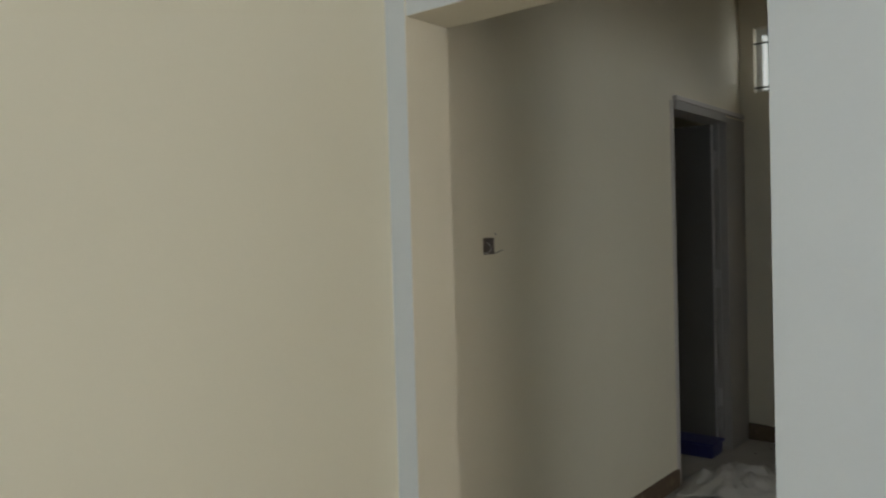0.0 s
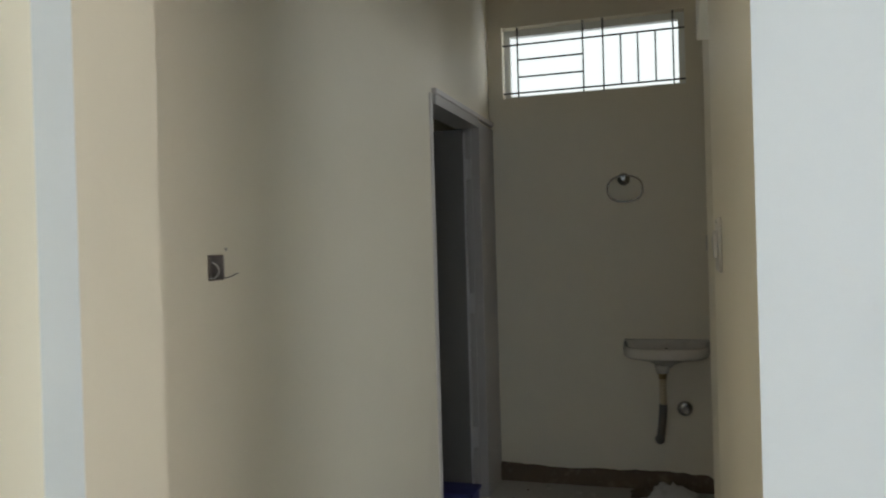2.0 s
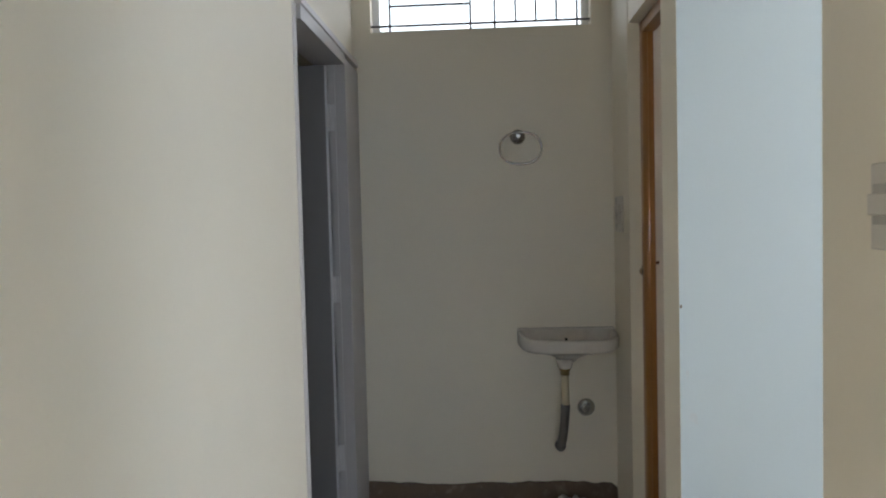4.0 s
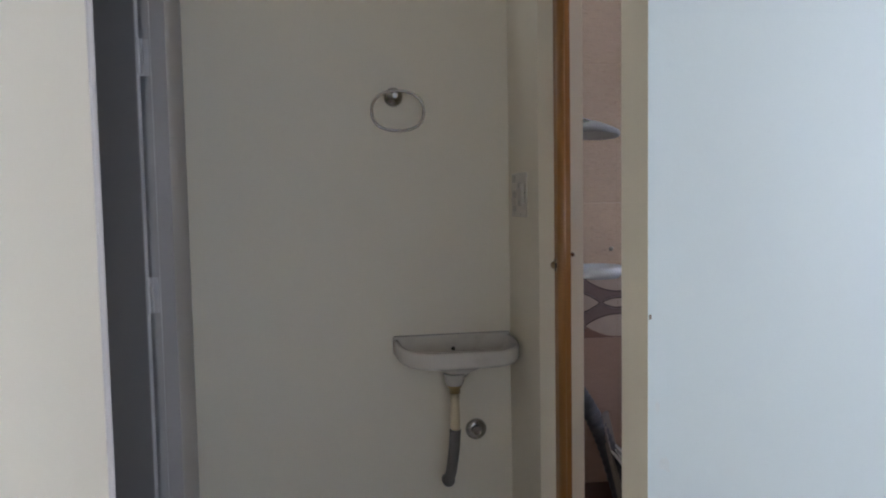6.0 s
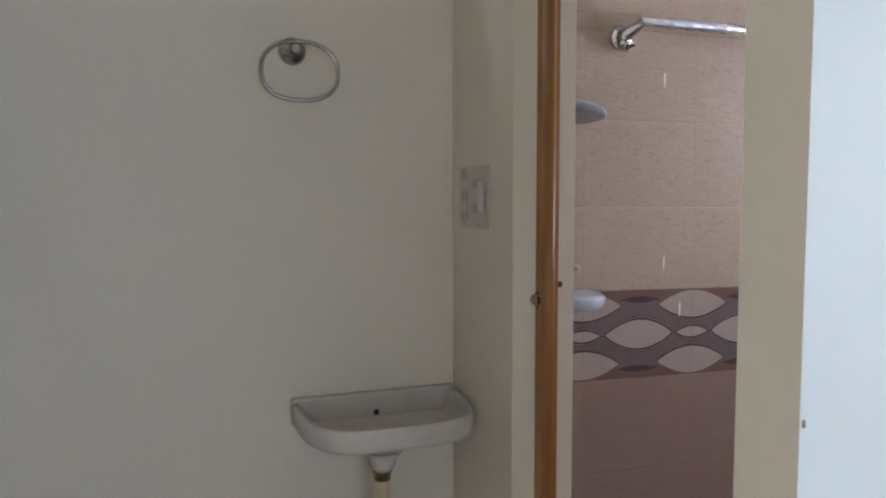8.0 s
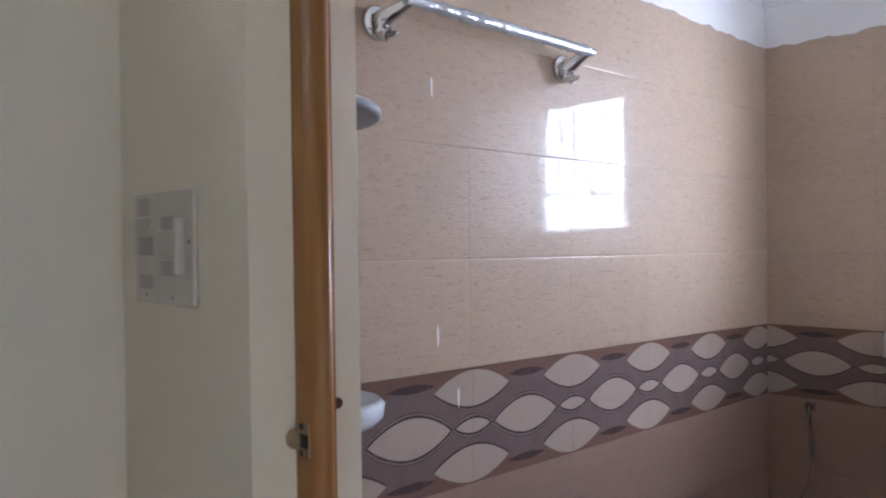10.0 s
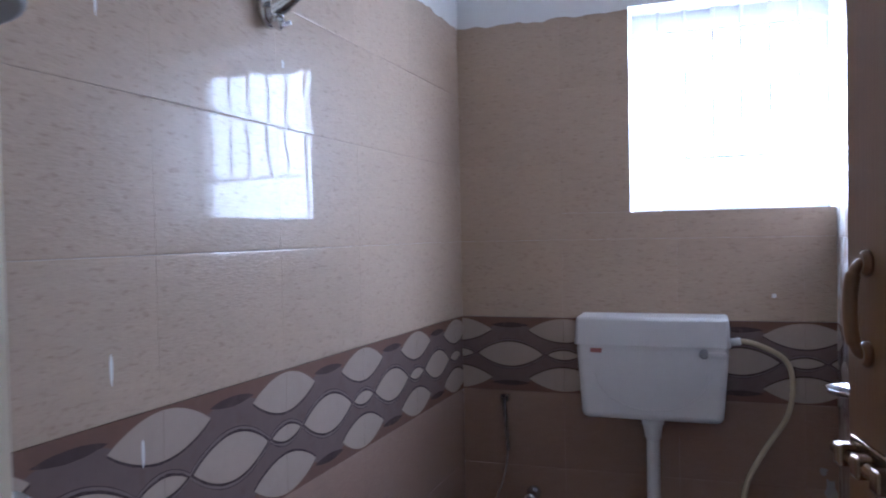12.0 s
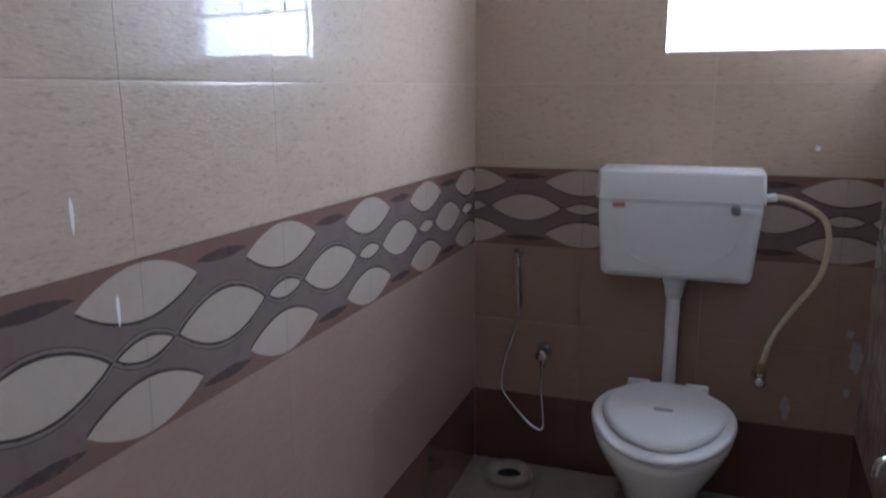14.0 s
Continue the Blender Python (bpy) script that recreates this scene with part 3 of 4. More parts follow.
tube(bm, smooth_path([(-0.262, -0.16, 0.523), (-0.266, -0.158, 0.458), (-0.275, -0.15, 0.378), (-0.280, -0.14, 0.343), (-0.288, -0.13, 0.323), (-0.280, -0.12, 0.310)]),
     [0.021] * 31 + [0.024] * 10, 14)
wpart("hose", bm, GREYPIPE, waste)
av = thing("angle_valve", "chrome water outlet rose below the basin", "valve", (-0.148, 0, 0.47))
bm = bmesh.new()
lathe(bm, [(0.042, -0.0005), (0.042, -0.007), (0.034, -0.015), (0.022, -0.017)], (-0.148, 0, 0.47), "y", 24)
wpart("rose", bm, STEEL, av)
bm = bmesh.new()
lathe(bm, [(0.019, -0.013), (0.019, -0.035), (0.015, -0.038), (0.013, -0.030)], (-0.148, 0, 0.47), "y", 20)
wpart("socket", bm, STEEL, av)


# floor clutter
def crumpled(name, label, cx, cy, z, w, d, h, m, seed, n=16):
    b = bmesh.new()
    noise.seed_set(seed)
    grid = []
    for i in range(n):
        row = []
        for j in range(n):
            u, v = i / (n - 1) * 2 - 1, j / (n - 1) * 2 - 1
            e = max(0, 1 - (abs(u) ** 2.2 + abs(v) ** 2.2) * 0.75)
            k = noise.noise(Vector((u * 2.3 + seed, v * 2.3, 0.3)))
            row.append(b.verts.new((cx + u * w / 2 * (1 + 0.22 * k), cy + v * d / 2 * (1 + 0.22 * noise.noise(Vector((v * 3, u * 3, seed)))),
                                    z + 0.002 + max(0, e * h * (0.55 + 0.8 * abs(k) + 0.35 * noise.noise(Vector((u * 7, v * 7, seed))))))))
        grid.append(row)
    for i in range(n - 1):
        for j in range(n - 1):
            b.faces.new((grid[i][j], grid[i + 1][j], grid[i + 1][j + 1], grid[i][j + 1])).smooth = True
    ob = tagged(new(name, mesh_of(name, b, m)), label, "cloth")
    s = ob.modifiers.new("thick", "SOLIDIFY")
    s.thickness = 0.002
    return ob


crumpled("rag", "crumpled pale rag on the floor by the skirting", -0.23, -0.14, 0, 0.26, 0.15, 0.09, RAG, 3)
crumpled("rag", "dark dirty rag beside the pale one", -0.37, -0.12, 0, 0.16, 0.13, 0.05, SKIRT, 8)
crumpled("plastic_sheet", "crumpled pale sheet on the cement floor", -0.97, -0.98, 0, 0.50, 0.62, 0.11, RAG, 5, 24)
rng = random.Random(11)
for k in range(14):
    x, y = rng.uniform(-1.12, -0.1), -0.05 - 0.30 * rng.random() ** 1.6
    r = rng.uniform(0.006, 0.016)
    t = thing("rubble_chip", "small chip of brown stone on the cement floor", "rubble", (x, y, 0.0), "rubble by the skirting")
    b = bmesh.new()
    n = 7
    low = [b.verts.new((r * (0.7 + 0.5 * rng.random()) * math.cos(a * math.tau / n), r * (0.6 + 0.5 * rng.random()) * math.sin(a * math.tau / n), 0.0005)) for a in range(n)]
    high = [b.verts.new((v.co.x * 0.65 + 0.001, v.co.y * 0.6, r * (0.35 + 0.4 * rng.random()))) for v in low]
    b.faces.new(low[::-1])
    b.faces.new(high)
    for a in range(n):
        b.faces.new((low[a], low[(a + 1) % n], high[(a + 1) % n], high[a]))
    part("chip", b, SKIRT if k % 3 else CEMENT, t)
crate = thing("blue_box", "small blue plastic box in the grey doorway", "box", (-1.40, -0.50, 0))
bm = bmesh.new()
soft_box(bm, -1.55, -1.25, -0.60, -0.42, 0.001, 0.075, 0.012, 3)
wpart("body", bm, BLUE, crate)
bm = bmesh.new()
soft_box(bm, -1.56, -1.24, -0.61, -0.41, 0.076, 0.095, 0.006, 2)
wpart("lid", bm, BLUE, crate)

# ---- bathroom door ----
bdoor = tagged(new("door_2"), "brown bathroom door open inwards in an orange wood frame", "door", kind="structure")
NOSE = [(0.065 - 0.020 * math.cos(k * math.pi / 16), 0.020 * math.sin(k * math.pi / 16)) for k in range(9)]
for nm, pts in (("far_jamb", [(0.045, -0.4265), (0.045, -0.452)] + [(x, -0.455 - d) for x, d in NOSE] + [(0.070, -0.473), (0.070, -0.439), (0.10, -0.437), (0.10, -0.4265)]),
                ("near_jamb", [(0.045, -1.1635), (0.10, -1.1635), (0.10, -1.152), (0.070, -1.150), (0.070, -1.120)] + [(x, -1.138 + d) for x, d in NOSE[::-1]] + [(0.045, -1.141)])):
    bm = bmesh.new()
    prism(bm, pts, 0.001, 2.198)
    bm.normal_update()
    for f in bm.faces:
        f.smooth = len(f.verts) == 4 and f.calc_area() < 0.012
    part(nm, bm, WOOD, bdoor)
bm = bmesh.new()
soft_box(bm, 0.045, 0.099, -1.1175, -0.4755, 2.152, 2.198, 0.003, 2)
part("frame_head", bm, WOOD, bdoor)
leaf = part("door_leaf", bmesh.new(), LEAF, bdoor, "brown door leaf")
bm = bmesh.new()
soft_box(bm, 0.0, 0.645, -0.016, 0.016, 0.012, 2.135, 0.003, 2)
leaf.data = mesh_of("door_leaf", bm, LEAF)
LEAFPOSE = pose(0.104, -1.128, 0, 0, 0, 11.1)
leaf.matrix_basis = LEAFPOSE
bm = bmesh.new()
tube(bm, smooth_path([(0.588, 0.016, 1.352), (0.588, 0.026, 1.350), (0.589, 0.032, 1.335), (0.590, 0.034, 1.305), (0.589, 0.032, 1.275), (0.588, 0.026, 1.259), (0.588, 0.016, 1.257)]),
     [0.0060] * 14 + [0.0078] * 21 + [0.0060] * 14, 12)
part("handle", bm, LEAF, leaf, "brown bow handle")
for z in (1.352, 1.257):
    bm = bmesh.new()
    lathe(bm, [(0.014, 0.0161), (0.014, 0.020), (0.010, 0.024)], (0.588, 0, z), "y", 16)
    part("handle_rose", bm, LEAF, leaf)
bm = bmesh.new()
soft_box(bm, 0.50, 0.628, 0.0162, 0.021, 1.127, 1.163, 0.002)
BOLT = material("lacquered brown metal", (0.33, 0.23, 0.15), 0.2, metal=0.85, vary=0.1, scale=14)
part("bolt_plate", bm, BOLT, leaf, "brown metal bolt plate")
bm = bmesh.new()
tube(bm, [(0.51, 0.030, 1.145), (0.640, 0.030, 1.145)], 0.0075, 12)
part("tower_bolt", bm, BOLT, leaf, "brown tower bolt")
for x in (0.520, 0.568, 0.614):
    bm = bmesh.new()
    soft_box(bm, x - 0.010, x + 0.010, 0.0212, 0.041, 1.133, 1.157, 0.004, 2)
    part("bolt_guide", bm, BOLT, leaf)
DULL = material("tarnished brass", (0.36, 0.26, 0.15), 0.5, metal=0.3, vary=0.25, scale=40, bump=0.3)
bm = bmesh.new()
soft_box(bm, 0.0425, 0.0449, -0.458, -0.428, 1.139, 1.181, 0.001, 1)
strike = part("strike_plate", bm, DULL, bdoor, "tarnished brass strike plate")
bm = bmesh.new()
lathe(bm, [(0.0135, 0.0424), (0.0128, 0.038), (0.0095, 0.034), (0.004, 0.032)], (0, -0.4285, 1.159), "x", 16)
part("lug", bm, DULL, strike, "rounded tan lug")
bm = bmesh.new()
soft_box(bm, 0.0412, 0.0424, -0.4575, -0.440, 1.150, 1.168, 0.0005, 1)
part("latch_hole", bm, DARK, strike)
for z in (1.1435, 1.1765):
    bm = bmesh.new()
    lathe(bm, [(0.0042, 0.0), (0.0042, 0.0015)], (0.0410, -0.443, z), "x", 10)
    part("screw", bm, DARK, strike)
bm = bmesh.new()
lathe(bm, [(0.0075, 0.0), (0.0075, 0.003)], (0.1095, -0.4285, 1.193), "y", 14)
part("screw_hole", bm, material("rust brown", (0.10, 0.045, 0.02), 0.8, vary=0.3, scale=60), bdoor, "rust brown hole in the plaster")

# ---- bathroom fittings ----
cis = thing("cistern", "white plastic flush cistern hung on the tiles", "cistern", (XC, -0.652, 0.68))
bm = bmesh.new()
v = box(bm, XC - 0.165, XC - 0.002, -0.922, -0.382, 0.680, 0.965)
for q in v:
    if q.co.z < 0.7:
        q.co.y += 0.022 if q.co.y < -0.65 else -0.018
        if q.co.x < XC - 0.1:
            q.co.x += 0.012
bmesh.ops.bevel(bm, geom=bm.edges[:], offset=0.026, segments=4, profile=0.5, affect="EDGES")
for f in bm.faces:
    f.smooth = f.calc_area() < 0.012
body = wpart("body", bm, PLASTIC, cis)
bm = bmesh.new()
v = box(bm, XC - 0.1685, XC - 0.001, -0.926, -0.378, 0.958, 1.062)
for q in v:
    if q.co.z > 1.0:
        q.co.y += 0.006 if q.co.y < -0.65 else -0.006
        if q.co.x < XC - 0.1:
            q.co.x += 0.004
bmesh.ops.bevel(bm, geom=[e for e in bm.edges if min(e.verts[0].co.z, e.verts[1].co.z) > 1.0 or abs(e.verts[0].co.z - e.verts[1].co.z) > 0.05],
                offset=0.013, segments=4, profile=0.5, affect="EDGES")
for f in bm.faces:
    f.smooth = f.calc_area() < 0.012
wpart("lid", bm, PLASTIC, cis)
bm = bmesh.new()
pts = [(XC - 0.164 + 0.010 * (s / 24), -0.652 + 0.20 * math.cos(math.pi + math.pi * s / 24), 0.855 - 0.135 * math.sin(math.pi * s / 24)) for s in range(25)]
pts = [(XC - 0.1655 + 0.012 * (0.965 - p[2]) / 0.285, p[1], p[2]) for p in pts]
tube(bm, pts, 0.0028, 6)
sub("moulding", bm, PLASTIC, cis, body, "curved moulded line")
bm = bmesh.new()
soft_box(bm, XC - 0.186, XC - 0.170, -0.915, -0.845, 0.925, 0.945, 0.006, 3)
lever = wpart("lever", bm, PLASTIC, cis)
bm = bmesh.new()
lathe(bm, [(0.008, -0.022), (0.014, -0.018), (0.014, -0.004), (0.018, 0.002)], (XC - 0.167, -0.836, 0.935), "x", 16)
sub("lever_knob", bm, GREYPRINT, cis, lever, "grey lever knob")
bm = bmesh.new()
box(bm, XC - 0.1672, XC - 0.1640, -0.478, -0.436, 0.930, 0.946)
sub("badge", bm, PRINT, cis, body, "small red and grey badge")
fp = thing("flush_pipe", "white plastic flush pipe below the cistern", "pipe", (XC - 0.08, -0.652, 0.3))
bm = bmesh.new()
lathe(bm, [(0.040, 0.682), (0.040, 0.655), (0.034, 0.645), (0.030, 0.610), (0.026, 0.60)], (XC - 0.08, -0.652, 0), "z", 20)
wpart("collar", bm, PLASTIC, fp)
bm = bmesh.new()
tube(bm, smooth_path([(XC - 0.08, -0.652, 0.61), (XC - 0.08, -0.652, 0.45), (XC - 0.08, -0.652, 0.30), (XC - 0.085, -0.652, 0.20), (XC - 0.12, -0.652, 0.14)]), 0.024, 16)
wpart("pipe", bm, PLASTIC, fp)

# toilet
RIM = 0.265
wc = thing("toilet", "white ceramic toilet with its lid closed", "toilet", (2.40, -0.652, ZF))


def oval(s, cx, cy, rx, ry, egg=0.12):
    a = s * math.tau
    return cx + rx * math.cos(a), cy + ry * math.sin(a) * (1 + egg * math.cos(a))


def oval_stack(rings, seg=40):
    b = bmesh.new()
    rows = []
    for cx, rx, ry, z in rings:
        rows.append([b.verts.new((*oval(k / seg, cx, -0.652, rx, ry), z)) for k in range(seg)])
    for q, w in zip(rows, rows[1:]):
        for k in range(seg):
            b.faces.new((q[k], q[(k + 1) % seg], w[(k + 1) % seg], w[k])).smooth = True
    b.faces.new(rows[0])
    b.faces.new(rows[-1])
    return b


bm = oval_stack([(2.47, 0.20, 0.125, ZF + 0.001), (2.47, 0.19, 0.115, ZF + 0.05), (2.45, 0.19, 0.115, ZF + 0.15), (2.41, 0.235, 0.155, ZF + 0.27),
                 (2.395, 0.285, 0.205, ZF + 0.36), (2.39, 0.305, 0.222, ZF + 0.405), (2.39, 0.308, 0.226, RIM - 0.02), (2.39, 0.300, 0.220, RIM - 0.012)])
wpart("pan", bm, CERAMIC, wc)
bm = oval_stack([(2.39, 0.298, 0.222, RIM - 0.011), (2.39, 0.306, 0.230, RIM - 0.004), (2.39, 0.306, 0.230, RIM + 0.006), (2.39, 0.296, 0.220, RIM + 0.012)])
wpart("seat", bm, PLASTIC, wc)
bm = oval_stack([(2.40, 0.262, 0.190, RIM + 0.0125), (2.40, 0.268, 0.196, RIM + 0.018), (2.40, 0.266, 0.194, RIM + 0.026), (2.40, 0.235, 0.172, RIM + 0.034), (2.40, 0.05, 0.04, RIM + 0.038)])
wclid = wpart("lid", bm, PLASTIC, wc)
for y in (-0.552, -0.752):
    bm = bmesh.new()
    soft_box(bm, 2.650, 2.685, y - 0.040, y + 0.040, RIM + 0.002, RIM + 0.026, 0.006, 2)
    wpart("hinge", bm, PLASTIC, wc)
bm = bmesh.new()
soft_box(bm, 2.385, 2.405, -0.682, -0.622, RIM + 0.0365, RIM + 0.0395, 0.001, 1)
sub("badge", bm, GREYPRINT, wc, wclid, "small grey badge")

# inlet hose and its valve
ih = thing("inlet_hose", "yellowed inlet hose hanging in a curve", "hose", (XC - 0.05, -0.95, 0.33))
bm = bmesh.new()
tube(bm, smooth_path([(XC - 0.07, -0.925, 0.965), (XC - 0.07, -0.965, 0.972), (XC - 0.065, -1.03, 0.955), (XC - 0.05, -1.11, 0.905), (XC - 0.045, -1.135, 0.82), (XC - 0.045, -1.115, 0.70), (XC - 0.05, -1.045, 0.585), (XC - 0.055, -0.985, 0.47), (XC - 0.06, -0.962, 0.375)]), 0.0095, 10)
wpart("hose", bm, HOSE, ih)
bm = bmesh.new()
tube(bm, [(XC - 0.07, -0.921, 0.965), (XC - 0.07, -0.962, 0.972)], 0.014, 10)
wpart("nut", bm, PLASTIC, ih)
bm = bmesh.new()
tube(bm, [(XC - 0.06, -0.962, 0.385), (XC - 0.06, -0.96, 0.345)], 0.014, 8)
wpart("lower_nut", bm, BRASS, ih)
iv = thing("angle_valve", "chrome angle valve under the hose", "valve", (XC, -0.958, 0.32))
bm = bmesh.new()
lathe(bm, [(0.026, -0.0005), (0.026, -0.005), (0.013, -0.012), (0.013, -0.075), (0.018, -0.078), (0.018, -0.098), (0.012, -0.10)], (XC, -0.958, 0.322), "x", 18)
tube(bm, [(XC - 0.06, -0.958, 0.322), (XC - 0.06, -0.958, 0.348)], 0.011, 10)
wpart("body", bm, CHROME, iv)

# hand spray on its hook, with hose and valve
hs = thing("hand_spray", "chrome hand spray with a thin steel hose", "hand spray", (XC, -0.07, 0.6))
bm = bmesh.new()
soft_box(bm, XC - 0.035, XC - 0.0005, -0.088, -0.052, 0.695, 0.725, 0.005, 2)
wpart("hook", bm, CHROME, hs)
bm = bmesh.new()
tube(bm, smooth_path([(XC - 0.055, -0.07, 0.722), (XC - 0.045, -0.071, 0.70), (XC - 0.036, -0.074, 0.64), (XC - 0.034, -0.078, 0.56), (XC - 0.034, -0.082, 0.50)]), 0.011, 10)
wpart("spray", bm, CHROME, hs)
bm = bmesh.new()
tube(bm, smooth_path([(XC - 0.034, -0.082, 0.505), (XC - 0.035, -0.066, 0.40), (XC - 0.05, -0.028, 0.28), (XC - 0.07, -0.025, 0.17), (XC - 0.09, -0.085, 0.10), (XC - 0.10, -0.155, 0.04), (XC - 0.09, -0.192, 0.03), (XC - 0.07, -0.188, 0.09), (XC - 0.05, -0.175, 0.18), (XC - 0.045, -0.178, 0.27)]), 0.0048, 8)
wpart("hose", bm, CHROME, hs)
hv = thing("angle_valve", "chrome angle valve feeding the hand spray", "valve", (XC, -0.178, 0.31))
bm = bmesh.new()
lathe(bm, [(0.030, -0.0005), (0.030, -0.006), (0.014, -0.013), (0.014, -0.06), (0.022, -0.063), (0.022, -0.085), (0.014, -0.088)], (XC, -0.178, 0.325), "x", 18)
tube(bm, [(XC - 0.045, -0.178, 0.325), (XC - 0.045, -0.178, 0.265)], 0.011, 10)
wpart("body", bm, CHROME, hv)

# towel rail, rod still in its wrapping
rail = thing("towel_rail", "chrome towel rail still in plastic wrap", "towel rail", (1.0, YB, 1.9))
for x, dx in ((0.628, 0.018), (1.335, 0.0)):
    bm = bmesh.new()
    lathe(bm, [(0.041, -0.0005), (0.042, -0.008), (0.037, -0.018), (0.024, -0.026)], (x, YB, 1.910), "y", 24)
    wpart("rose", bm, CHROME, rail)
    bm = bmesh.new()
    tube(bm, smooth_path([(x, YB - 0.012, 1.910), (x + 0.002, YB - 0.035, 1.917), (x + 0.006 + dx * 0.6, YB - 0.06, 1.932), (x + 0.012 + dx, YB - 0.092, 1.948)]), [0.027 - 0.015 * k / 24 for k in range(25)], 16)
    wpart("bracket", bm, CHROME, rail)
    bm = bmesh.new()
    tube(bm, smooth_path([(x, YB - 0.014, 1.902), (x + 0.002, YB - 0.028, 1.884), (x + 0.006, YB - 0.040, 1.876), (x + 0.022, YB - 0.048, 1.884)]), [0.020] * 8 + [0.017] * 8 + [0.006] * 9, 12)
    wpart("hook", bm, CHROME, rail)
bm = bmesh.new()
rng = random.Random(4)
pp = [(0.64 + 0.725 * k / 90, YB - 0.092, 1.948) for k in range(91)]
tube(bm, pp, [0.0118 if k < 8 or k > 86 else 0.0135 + 0.0045 * rng.random() ** 2 for k in range(91)], 14)
wpart("rod", bm, WRAP, rail, "rod in crinkled plastic wrap")

# overhead shower and soap dish on the wall beside the door
sh = thing("shower_head", "round grey overhead shower on an arm", "shower", (0.15, -0.14, 1.65))
bm = bmesh.new()
lathe(bm, [(0.096, 1.606), (0.102, 1.609), (0.103, 1.621), (0.098, 1.627), (0.065, 1.643), (0.030, 1.656), (0.012, 1.663)], (0.298, -0.14, 0.016), "z", 32)
bmesh.ops.rotate(bm, verts=bm.verts, cent=(0.298, -0.14, 1.671), matrix=Matrix.Rotation(radians(6), 3, (-0.8, 0.6, 0)))
wpart("head", bm, SHOWER, sh)
bm = bmesh.new()
tube(bm, smooth_path([(0.1505, -0.14, 1.690), (0.19, -0.14, 1.692), (0.24, -0.14, 1.688), (0.292, -0.14, 1.674)]), 0.009, 10)
wpart("arm", bm, CHROME, sh)
dish = thing("soap_dish", "pale blue soap dish in plastic film", "soap dish", (0.15, -0.11, 1.09))
bm = bmesh.new()
lathe(bm, [(0.045, 1.070), (0.080, 1.075), (0.095, 1.090), (0.098, 1.112), (0.088, 1.122), (0.078, 1.108), (0.03, 1.098)], (0.325, -0.115, 0), "z", 28)
wpart("bowl", bm, BLUEISH, dish)
bm = bmesh.new()
soft_box(bm, 0.1505, 0.26, -0.135, -0.095, 1.082, 1.104, 0.006, 2)
wpart("bracket", bm, CHROME, dish)
plug = thing("wall_plug", "small white plug in the tile", "wall plug", (0.47, YB, 1.17))
bm = bmesh.new()
lathe(bm, [(0.006, -0.0005), (0.010, -0.010), (0.004, -0.025)], (0.47, YB, 1.17), "y", 10)
wpart("plug", bm, PLASTIC, plug)

# boards and tile offcuts leaning in the corner by the door
t = thing("board", "weathered grey board leaning in the bathroom corner", "board", (0.545, -0.02, ZF + 0.006))
bm = bmesh.new()
soft_box(bm, -0.009, 0.009, -0.045, 0.045, 0.0, 0.665, 0.003, 2)
part("plank", bm, PLANK, t)
t.rotation_euler = (0, -0.236, radians(-38))
RUBBER = material("dull black rubber", (0.035, 0.033, 0.038), 0.5, vary=0.3, scale=12, bump=0.2)
t = thing("flexible_pipe", "dark bent flexible pipe leaning in the bathroom corner", "pipe", (0.56, 0.06, ZF))
bm = bmesh.new()
path = smooth_path([(0.29, 0.066, 0.60), (0.328, 0.066, 0.545), (0.378, 0.064, 0.455), (0.426, 0.062, 0.345), (0.470, 0.060, 0.21), (0.518, 0.058, 0.04), (0.560, 0.058, ZF + 0.002)], 16)
tube(bm, path, [0.033 + 0.0022 * math.sin(k * 1.57) + 0.008 * k / 96 for k in range(97)], 16)
wpart("pipe", bm, RUBBER, t)
for k in range(6):
    t = thing("batten", "thin pale batten leaning beside the boards", "batten", (0.80 + 0.040 * k, -0.055 + 0.022 * (k % 3), ZF + 0.008), "leaning battens")
    bm = bmesh.new()
    soft_box(bm, -0.0045, 0.0045, -0.03, 0.03, 0, 0.645 + 0.016 * k, 0.0015, 1)
    part("strip", bm, RAG, t)
    t.rotation_euler = (0, -0.64 - 0.022 * k, 0.05 * (k % 2))

# chrome shelf dish and tap on the hall-side bathroom wall
cd = thing("soap_tray", "chrome soap tray on the tiled wall", "soap dish", (1.78, -1.24, 1.0))
bm = bmesh.new()
lathe(bm, [(0.03, 0.985), (0.055, 0.990), (0.066, 1.004), (0.060, 1.003), (0.03, 0.996)], (1.78, -1.17, 0), "z", 24)
wpart("tray", bm, CHROME, cd)
bm = bmesh.new()
tube(bm, [(1.78, -1.236, 0.992), (1.78, -1.20, 0.990)], 0.010, 10)
wpart("arm", bm, CHROME, cd)
tap = thing("bib_tap", "chrome tap on the tiled wall", "tap", (1.64, -1.235, 0.545))
bm = bmesh.new()
lathe(bm, [(0.028, 0.0005), (0.028, 0.008), (0.013, 0.014), (0.013, 0.10), (0.016, 0.12)], (1.64, -1.248, 0.585), "y", 18)
tube(bm, smooth_path([(1.64, -1.14, 0.585), (1.64, -1.12, 0.575), (1.64, -1.115, 0.545)]), 0.012, 10)
wpart("body", bm, CHROME, tap)
bm = bmesh.new()
lathe(bm, [(0.010, 0.597), (0.010, 0.620), (0.024, 0.623), (0.024, 0.637), (0.008, 0.641)], (1.64, -1.15, 0), "z", 16)
wpart("handle", bm, CHROME, tap)

